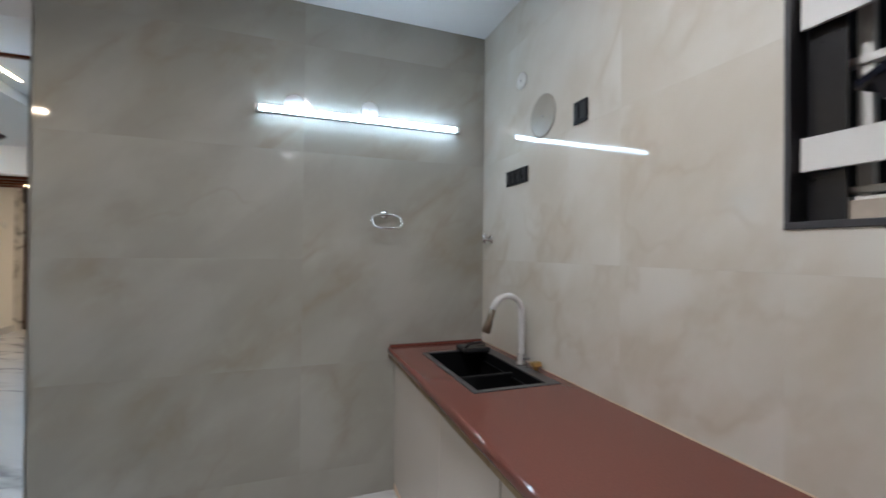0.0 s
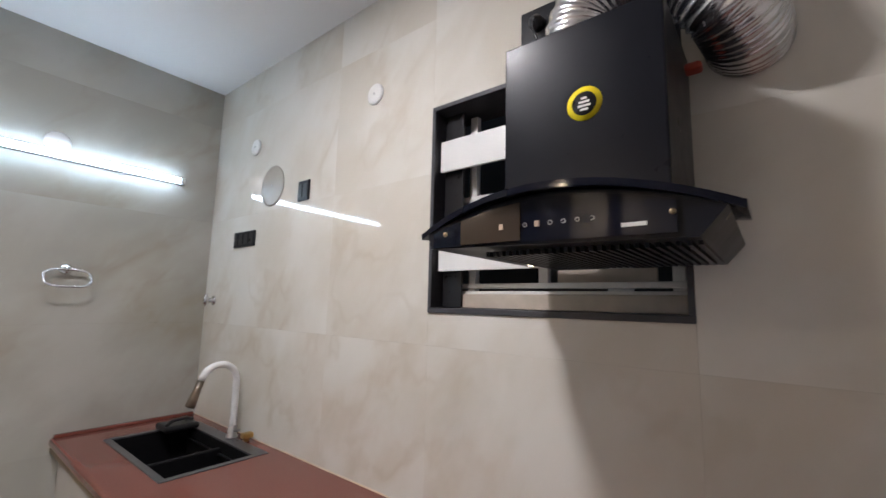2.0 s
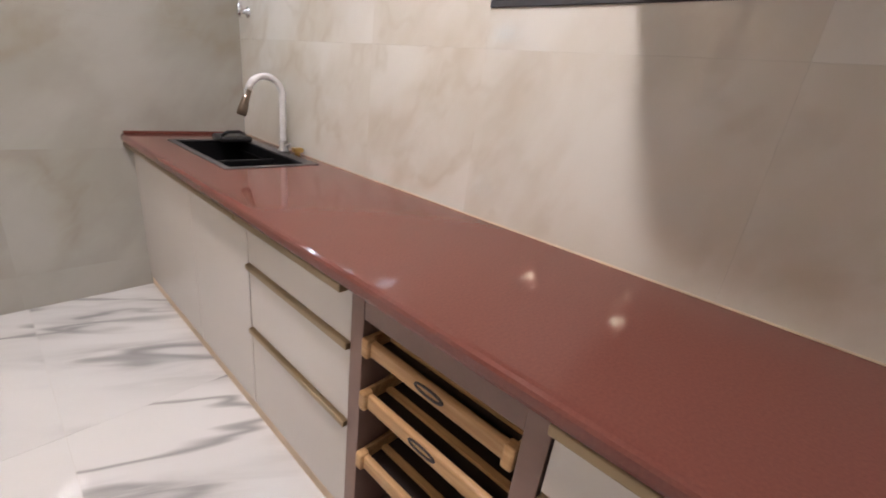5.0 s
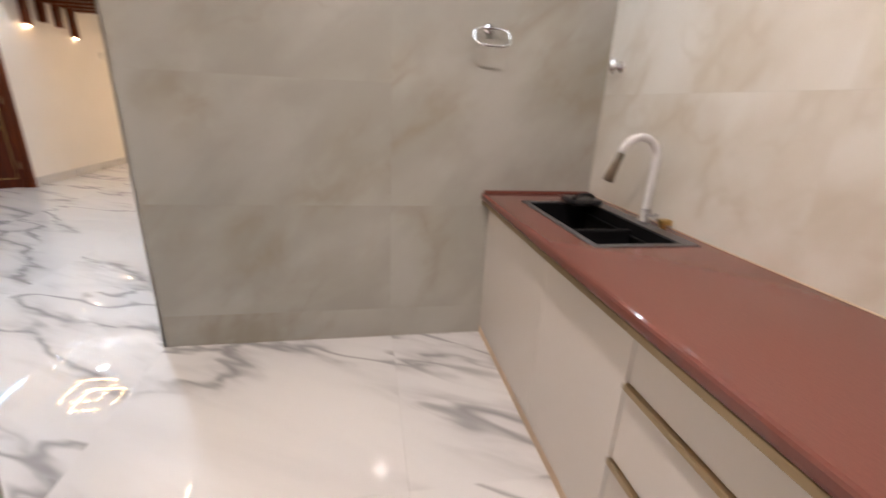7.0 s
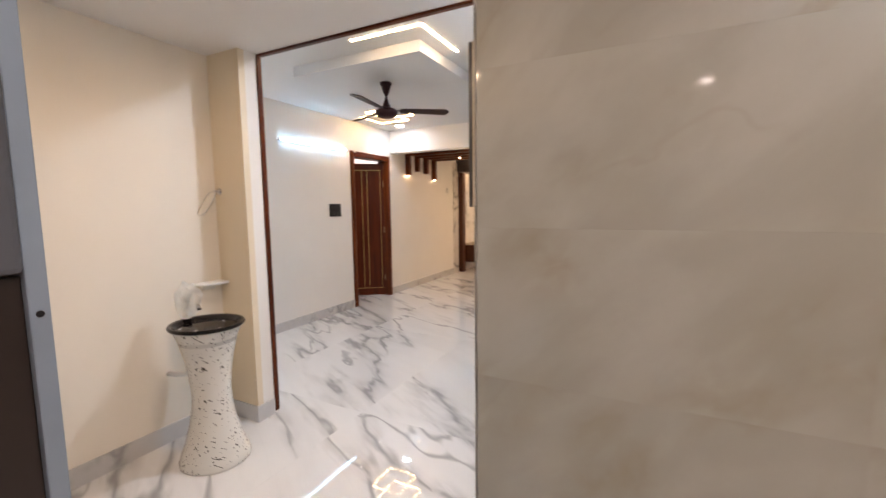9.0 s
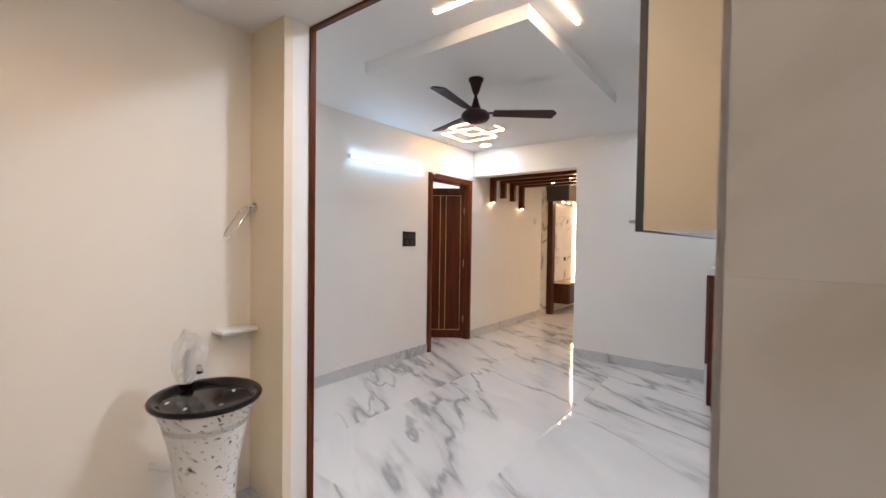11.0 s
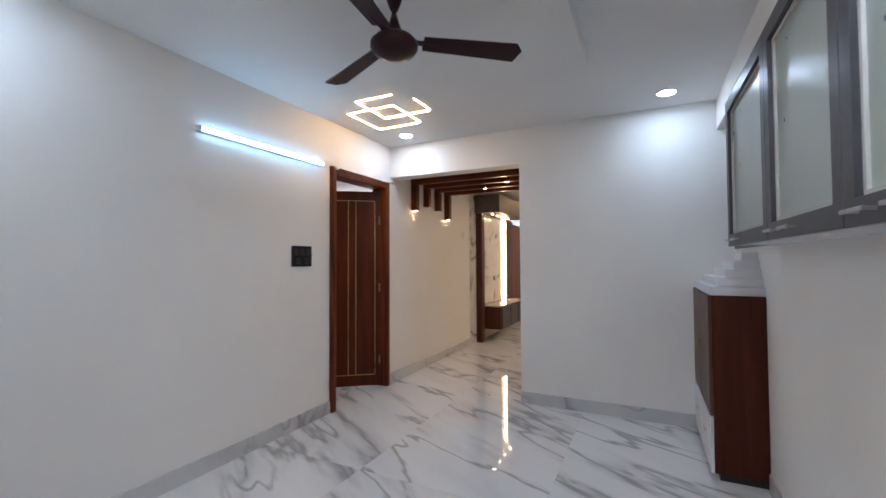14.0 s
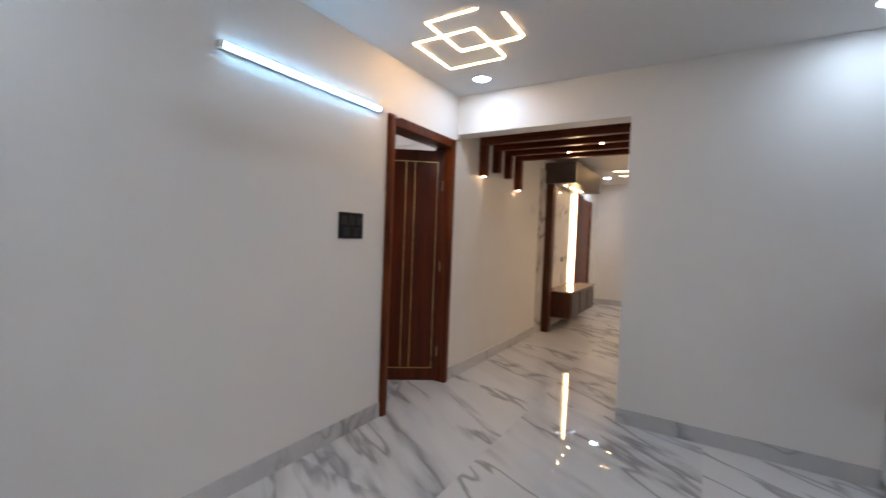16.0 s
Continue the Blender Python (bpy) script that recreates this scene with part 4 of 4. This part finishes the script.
part("end_panel", box(-1.99, -1.415, 1.352, 1.385, 0, 2.30, 0.003), BLUE_GREY, tall)
part("lower_door", box(-1.99, -1.43, 1.24, 1.352, 0, 1.345, 0.004), UMBER, tall)
part("upper_door", box(-1.99, -1.405, 1.24, 1.352, 1.350, 2.30, 0.012), DARK_GREY, tall)
part("key_hole", lathe((-1.415, 1.368, 1.27), [(0.007, 0), (0.006, 0.003)], 12, axis=(1, 0, 0)), BLACK, tall)
bk = thing("bucket", (-1.07, 1.46, 0), "grey-green plastic bucket with a blue cloth inside", "bucket")
part("shell", lathe((-1.07, 1.46, 0), [(0.085, 0), (0.108, 0.345), (0.120, 0.35), (0.122, 0.366), (0.112, 0.37), (0.105, 0.36), (0.10, 0.30)], 32), BUCKET_GREY, bk)
part("cloth", box(-1.13, -1.01, 1.40, 1.51, 0.30, 0.352, 0.02), BLUE, bk)

# ---- wash basin ----
BX, BY = -2.655, 2.493
bas = thing("pedestal_basin", (BX, BY, 0), "hourglass white basin flecked with black, black bowl", "basin")
prof = [(0.190, 0.0), (0.192, 0.012), (0.180, 0.05), (0.151, 0.13), (0.124, 0.23), (0.108, 0.33), (0.104, 0.41), (0.112, 0.52), (0.130, 0.63), (0.155, 0.73), (0.176, 0.785), (0.182, 0.80), (0.174, 0.80), (0.15, 0.71), (0.02, 0.70)]
speck = bpy.data.materials.new("flecked_ceramic")
speck.use_nodes = True
nt = speck.node_tree
tcn, mpn, vor, rmp = (nt.nodes.new("ShaderNode" + k) for k in ("TexCoord", "Mapping", "TexNoise", "ValToRGB"))
mpn.vector_type = "TEXTURE"
mpn.inputs["Scale"].default_value, mpn.inputs["Rotation"].default_value = (0.010, 0.010, 0.062), (radians(42), radians(-42), 0)
vor.inputs["Scale"].default_value, vor.inputs["Detail"].default_value, vor.inputs["Distortion"].default_value = 1.0, 1.5, 0.3
rmp.color_ramp.elements[0].position, rmp.color_ramp.elements[1].position = 0.330, 0.350
rmp.color_ramp.elements[0].color, rmp.color_ramp.elements[1].color = (0.02, 0.016, 0.012, 1), (0.70, 0.69, 0.65, 1)
nt.links.new(tcn.outputs["Object"], mpn.inputs[0])
nt.links.new(mpn.outputs[0], vor.inputs["Vector"])
nt.links.new(vor.outputs["Fac"], rmp.inputs[0])
nt.links.new(rmp.outputs[0], nt.nodes["Principled BSDF"].inputs["Base Color"])
nt.nodes["Principled BSDF"].inputs["Roughness"].default_value = 0.15
part("pedestal", lathe((BX, BY, 0), prof, 48, 1.03, 0.98), speck, bas)
part("bowl", lathe((BX, BY, 0), [(0.183, 0.797), (0.197, 0.80), (0.201, 0.812), (0.194, 0.82), (0.176, 0.815), (0.15, 0.79), (0.09, 0.745), (0.03, 0.735), (0.001, 0.735)], 48, 1.03, 0.98), CERAMIC_BLACK, bas, "glossy black ceramic bowl")
part("trap_pipe", pipe([(BX - 0.08, BY - 0.06, 0.52), (BX - 0.15, BY - 0.11, 0.52), (BX - 0.19, BY - 0.13, 0.525)], 0.014, 12), PLASTIC_WHITE, bas)
bt = thing("basin_tap", (BX - 0.20, BY + 0.0, 0.82), "chrome basin tap wrapped in clear plastic", "tap")
part("body", lathe((BX - 0.185, BY, 0.815), [(0.026, 0), (0.026, 0.01), (0.020, 0.015), (0.020, 0.12), (0.014, 0.13)], 20), CHROME, bt)
part("spout", pipe([(BX - 0.185, BY, 0.90), (BX - 0.12, BY, 0.92), (BX - 0.07, BY, 0.905), (BX - 0.06, BY, 0.885)], 0.012, 12), CHROME, bt)
part("lever", pipe([(BX - 0.185, BY, 0.945), (BX - 0.17, BY, 0.965), (BX - 0.11, BY, 0.985)], 0.007, 10), CHROME, bt)
b = bmesh.new()
bmesh.ops.create_icosphere(b, subdivisions=3, radius=1)
for v in b.verts:
    k = 1 + 0.35 * noise.noise(v.co * 2.3) + 0.12 * noise.noise(v.co * 6)
    v.co = Vector((BX - 0.165 + v.co.x * 0.085 * k, BY + v.co.y * 0.06 * k, 0.93 + v.co.z * 0.105 * k))
part("plastic_wrap", b, CLEAR, bt, "crumpled clear plastic bag")
sc = thing("litter_on_bowl", (BX + 0.05, BY, 0.80), "torn scraps of clear film in the bowl", "scrap")
for k, (dx, dy, a) in enumerate([(0.02, -0.10, 20), (0.08, 0.02, -35), (-0.02, 0.09, 60), (-0.09, -0.12, 15)]):
    s = box(-0.028, 0.028, -0.008, 0.008, 0, 0.003, 0.001)
    bmesh.ops.rotate(s, verts=s.verts, cent=(0, 0, 0), matrix=Euler((0.2, -0.25, radians(a))).to_matrix())
    bmesh.ops.translate(s, verts=s.verts, vec=(BX + dx, BY + dy, 0.79))
    part("scrap", s, WRAP, sc)
sh = thing("soap_shelf", (XB, 2.73, 0.90), "small white ceramic shelf on the cream wall", "shelf")
part("shelf", box(XB, XB + 0.105, 2.69, 2.872, 0.960, 0.980, 0.006), PLASTIC_WHITE, sh)
# block added where only the shelf's shadow falls on the wall
part("shadow_block", box(XB, XB + 0.025, 2.735, 2.825, 0.925, 0.960, 0.006), PLASTIC_WHITE, sh)

# ---- hung glass cabinets ----
C0, C1, CF, CB, CT = 3.02, 5.66, -1.235, 1.465, 2.28
edges = (C0, 3.43, 4.12, 4.81, C1)
for k, (y0, y1) in enumerate(zip(edges, edges[1:])):
    t = thing("wall_cabinet", (XW_END, (y0 + y1) / 2, CB), "charcoal-framed wall cabinet with frosted glass door", "cabinet", "hung glass cabinets")
    inside = CREAM_LAM if k == 0 else WHITE_LAM
    part("side_panel", box(CF + 0.022, XW_END, y0, y0 + 0.016, CB, CT), inside, t)
    part("side_panel", box(CF + 0.022, XW_END, y1 - 0.016, y1, CB, CT), WHITE_LAM, t)
    part("bottom_panel", box(CF + 0.022, XW_END, y0 + 0.016, y1 - 0.016, CB, CB + 0.016), WHITE_LAM, t)
    part("top_panel", box(CF + 0.022, XW_END, y0 + 0.016, y1 - 0.016, CT - 0.016, CT), WHITE_LAM, t)
    part("back_panel", box(XW_END - 0.008, XW_END, y0 + 0.016, y1 - 0.016, CB + 0.016, CT - 0.016), WHITE_LAM, t)
    part("shelf", box(CF + 0.05, XW_END - 0.01, y0 + 0.016, y1 - 0.016, 1.82, 1.836), WHITE_LAM, t)
    d = ring_frame((y0 + 0.002, y1 - 0.002, CB - 0.004, CT), (y0 + 0.062, y1 - 0.062, CB + 0.060, CT - 0.064), CF, CF + 0.021)
    bmesh.ops.bevel(d, geom=d.edges[:], offset=0.0015, segments=1, affect="EDGES")
    door = part("door", d, CHARCOAL, t)
    part("pane", box(CF + 0.024, CF + 0.029, y0 + 0.0765, y1 - 0.0765, CB + 0.0745, CT - 0.0785), FLUTED, door, "frosted grey-green glass")
    # ring added round the pane in place of the opening's pale inner edge
    bead = ring_frame((y0 + 0.0625, y1 - 0.0625, CB + 0.0605, CT - 0.0645), (y0 + 0.076, y1 - 0.076, CB + 0.074, CT - 0.078), CF + 0.0155, CF + 0.028)
    part("inner_edge_ring", bead, INNER_EDGE, door, "pale grey ring standing for the opening's inner edge")
    for hy in (y1 - 0.30, y1 - 0.12):
        h = box(CF - 0.030, CF - 0.022, hy - 0.055, hy + 0.055, CB + 0.022, CB + 0.032, 0.002)
        for s in (-0.04, 0.04):
            box(CF - 0.024, CF, hy + s - 0.004, hy + s + 0.004, CB + 0.023, CB + 0.031, bm=h)
        part("handle", h, STEEL, door, "short steel bar handle")

# ---- dining window ----
dw = thing("window_2", (XW_END, 6.0, WZ0), "dark sliding window with a white grille outside", "window", kind="structure")
fr = 0.055
for y0, y1, z0, z1 in ((WY0, WY1, WZ0, WZ0 + fr), (WY0, WY1, WZ1 - fr, WZ1), (WY1 - fr, WY1, WZ0 + fr, WZ1 - fr), (WY0, WY0 + fr, WZ0 + fr, WZ1 - fr)):
    part("frame_bar", box(XW_END - 0.02, XW_END + 0.05, y0, y1, z0, z1, 0.003), CHARCOAL, dw)
part("stile", box(XW_END + 0.02, XW_END + 0.045, 5.55, 5.60, WZ0 + fr, WZ1 - fr), CHARCOAL, dw)
part("upper_track", box(XW_END + 0.01, XW_END + 0.045, WY0 + fr, WY1 - fr, WZ1 - fr - 0.025, WZ1 - fr), WHITE_METAL, dw)
for k in range(6):
    z = WZ0 + 0.13 + 0.115 * k
    part("grille_bar", box(XW_END + 0.053, XW_END + 0.067, WY0 + fr, WY1 - fr, z, z + 0.016, 0.002), WHITE_METAL, dw)
for k in range(5):
    y = 6.68 - 0.26 * k
    part("grille_post", box(XW_END + 0.070, XW_END + 0.084, y, y + 0.05, WZ0, WZ1, 0.002), WHITE_METAL, dw)
out = structure("backdrop_yard", box(0.35, 0.4, 3.5, 6.9, 0.2, 3.0), mat("outside_wall", (0.20, 0.18, 0.17), 0.8, vary=0.25, scale=5), "dim brown wall outside the window", "backdrop")
part("post", box(0.30, 0.35, 6.05, 6.15, 0.2, 3.0), WHITE_METAL, out)
part("post", box(0.30, 0.35, 5.2, 5.3, 0.2, 3.0), WHITE_METAL, out)

ledge = structure("window_ledge", box(XW_END + 0.05, XW_END + 0.16, WY0, WY1, WZ0 - 0.02, WZ0 + 0.055), PAINT, "white outer ledge of the window", "ledge")
pk = thing("packet", (XW_END + 0.12, 6.12, WZ0 + 0.055), "small blue and white packet on the window ledge", "packet")
part("wrapper", box(XW_END + 0.095, XW_END + 0.145, 6.06, 6.17, WZ0 + 0.055, WZ0 + 0.135, 0.006), BLUE, pk)
part("band", box(XW_END + 0.094, XW_END + 0.146, 6.075, 6.155, WZ0 + 0.088, WZ0 + 0.102), PLASTIC_WHITE, pk)

# ---- low cabinet with stepped top ----
SHX, SH0, SH1, SHZ = -1.312, 5.93, 6.828, 1.160
sc_ = thing("shrine_cabinet", (-1.16, 6.5, 0), "brown veneer cabinet with white drawers below", "cabinet")
part("carcass", box(SHX + 0.02, XW_END, SH0, SH1, 0.05, SHZ, 0.003), CABINET_BROWN, sc_)
part("plinth", box(SHX + 0.05, XW_END, SH0 + 0.03, SH1, 0.0, 0.05), UMBER, sc_)
mid = (SH0 + SH1) / 2
for a, c in ((SH0, mid), (mid, SH1)):
    d = part("door", box(SHX, SHX + 0.019, a + 0.002, c - 0.002, 0.405, SHZ - 0.002, 0.002), MATT_BROWN, sc_, "brown door under protective film")
    hy = mid - 0.045 if a < mid - 0.1 else mid + 0.045
    h = box(SHX - 0.028, SHX - 0.020, hy - 0.006, hy + 0.006, 0.72, 0.84, 0.002)
    for z in (0.735, 0.825):
        box(SHX - 0.022, SHX, hy - 0.004, hy + 0.004, z - 0.004, z + 0.004, bm=h)
    part("handle", h, BRONZE, d)
    d = part("drawer_front", box(SHX, SHX + 0.019, a + 0.002, c - 0.002, 0.052, 0.400, 0.002), WHITE_LAM, sc_, "glossy white drawer front")
    part("handle", box(SHX - 0.020, SHX, (a + c) / 2 - 0.05, (a + c) / 2 + 0.05, 0.245, 0.253, 0.002), CHROME, d)
stp = thing("stepped_platform", (-1.15, 6.5, SHZ), "five white boards stacked as shrinking steps", "platform")
for k in range(5):
    part("step", box(SHX + 0.012 + 0.05 * k, XW_END - 0.002, SH0 + 0.012 + 0.04 * k, SH1 - 0.004 - 0.115 * k, SHZ + 0.055 * k, SHZ + 0.055 * (k + 1) - 0.001, 0.002), STEP_WHITE, stp)

# ---- wooden pergola beams in the passage ----
for k, (y, low) in enumerate(((7.30, 2.02), (7.62, 2.10), (7.94, 2.08), (8.26, 1.98))):
    t = thing("ceiling_beam", (XL, y, 2.39), "glossy dark teak beam bent down the wall", "beam", "passage beams")
    part("beam", box(XL, -2.76, y, y + 0.07, 2.34 - 0.0, 2.45, 0.004), TEAK_X, t)
    part("leg", box(XL, XL + 0.085, y + 0.001, y + 0.069, low, 2.34, 0.004), TEAK, t)
    part("leg", box(-2.84, -2.76, y + 0.001, y + 0.069, low + 0.05, 2.34, 0.004), TEAK, t)
    if k in (0, 3):
        part("spotlight", lathe((XL + 0.05, y + 0.035, low), [(0.012, 0), (0.012, -0.006), (0.009, -0.008)], 20), L_DOT, t, "small warm spotlight")
    for x in ((-3.55,) if k == 2 else (-3.15,) if k == 1 else ()):
        part("spotlight", lathe((x, y + 0.035, 2.34), [(0.013, 0), (0.013, -0.005), (0.009, -0.007)], 20), L_DOT, t, "small warm spotlight")
structure("passage_infill", box(XL, -2.0, YF + 0.18, 8.6, 2.45, 2.60), CEILING, "white board above the beams", "ceiling")

# ---- television wall ----
structure("tv_marble_strip", box(XL, XL + 0.02, 9.22, 9.46, 0, 2.40), SLAB, "narrow white marble strip with dark veins", "cladding")
tv = thing("tv_unit", (-4.1, 10.1, 0.2), "walnut television wall with floating console and light strip", "tv unit")
part("side_panel", box(XL, -4.165, 9.46, 9.60, 0.0, 2.36, 0.004), WALNUT, tv)
part("marble_back", box(XL, XL + 0.05, 9.60, 10.86, 0.62, 2.20), SLAB, tv, "white veined marble panel")
part("canopy", box(XL, -3.83, 9.40, 10.98, 2.20, 2.50, 0.004), mat("grey_walnut", (0.075, 0.055, 0.05), 0.4), tv, "dark grey-brown canopy")
part("far_panel", box(XL, XL + 0.12, 10.90, 11.30, 0.62, 2.20, 0.004), WALNUT, tv)
part("light_strip", box(XL + 0.05, XL + 0.098, 10.862, 10.898, 0.627, 2.195, 0.004), L_NICHE, tv, "glowing warm LED strip")
con = part("console", box(XL, -3.905, 9.68, 11.20, 0.20, 0.590, 0.004), WALNUT, tv)
part("console_top", box(XL, -3.885, 9.66, 11.22, 0.590, 0.612, 0.003), mat("beige_top", (0.55, 0.45, 0.36), 0.15), con)
for a in (9.72, 10.22, 10.72):
    part("drawer_front", box(-3.905, -3.890, a, a + 0.46, 0.23, 0.56, 0.003), UMBER, con)
for k in range(4):
    part("spotlight", lathe((-4.06, 9.72 + 0.30 * k, 2.20), [(0.018, 0), (0.018, -0.006), (0.012, -0.008)], 16), L_DOT, tv)
part("power_socket", box(XL + 0.05, XL + 0.058, 10.25, 10.36, 1.02, 1.10, 0.003), SWITCH, tv)
rb = thing("wall_bell", (XL, 8.95, 1.80), "small white oval chime on the wall", "chime")
part("shell", lathe((XL, 8.95, 1.80), [(0.06, 0), (0.06, 0.012), (0.05, 0.02), (0.001, 0.022)], 28, axis=(1, 0, 0)), PLASTIC_WHITE, rb)
fd = thing("door_2", (XL, 11.9, 0), "closed dark wooden door in the living room", "door", kind="structure")
for y0, y1 in ((11.40, 11.48), (12.32, 12.40)):
    part("door_jamb", box(XL, XL + 0.03, y0, y1, 0, 2.17, 0.004), TEAK, fd)
part("door_head", box(XL, XL + 0.03, 11.48, 12.32, 2.09, 2.17, 0.004), TEAK_X, fd)
part("door_board", box(XL, XL + 0.012, 11.48, 12.32, 0.01, 2.09), TEAK, fd)


# ---- tiles ----
def tile_mesh(name, sx, sy, sz, material):
    me = bpy.data.meshes.new(name)
    b = box(0, sx, 0, sy, 0, sz, 0.0002, segs=1)
    b.to_mesh(me)
    b.free()
    me.materials.append(material)
    return me


cache = {}


def lay(parent, name, x, y, z, sx, sy, sz, material):
    key = (material.name, round(sx, 3), round(sy, 3), round(sz, 3))
    if key not in cache:
        cache[key] = tile_mesh(name, sx, sy, sz, material)
    ob = new(name, cache[key])
    ob.parent = parent
    ob.location = (x, y, z)


G = 0.0008
TW, TL = 1.20, 1.80
y, row = -2.1, 0
while y < 14.2:
    x = XL - 0.31
    while x < 1.5:
        w, l = min(TW, 1.5 - x), min(TL, 14.25 - y)
        if w > 0.05 and l > 0.05:
            lay(floor, "tile", x + G / 2, y + G / 2, -0.006, w - G, l - G, 0.006, FLOOR)
        x += TW
    y += TL
F = 0.0002
VW, VH = 1.2, 0.6
for k in range(-1, 5):
    z0, z1 = max(0, 0.18 + (k) * VH), min(ZK, 0.18 + (k + 1) * VH)
    if z1 - z0 < 0.02:
        continue
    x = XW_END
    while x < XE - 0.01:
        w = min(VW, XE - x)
        lay(wall_north, "tile", x + F / 2, YN, z0 + F / 2, w - F, 0.012, z1 - z0 - F, TILE_SHADED)
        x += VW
    cuts = [-2.05, -0.8, 0.0, 0.79, 1.35, YN]
    for a, c in zip(cuts, cuts[1:]):
        spans = [(z0, z1)]
        if a == 0.0:
            spans = [(z0, min(z1, 1.49)), (max(z0, 2.225), z1)]
        for s0, s1 in spans:
            if s1 - s0 > 0.02:
                lay(wall_east, "tile", XE, a + F / 2, s0 + F / 2, 0.012, c - a - F, s1 - s0 - F, TILE)
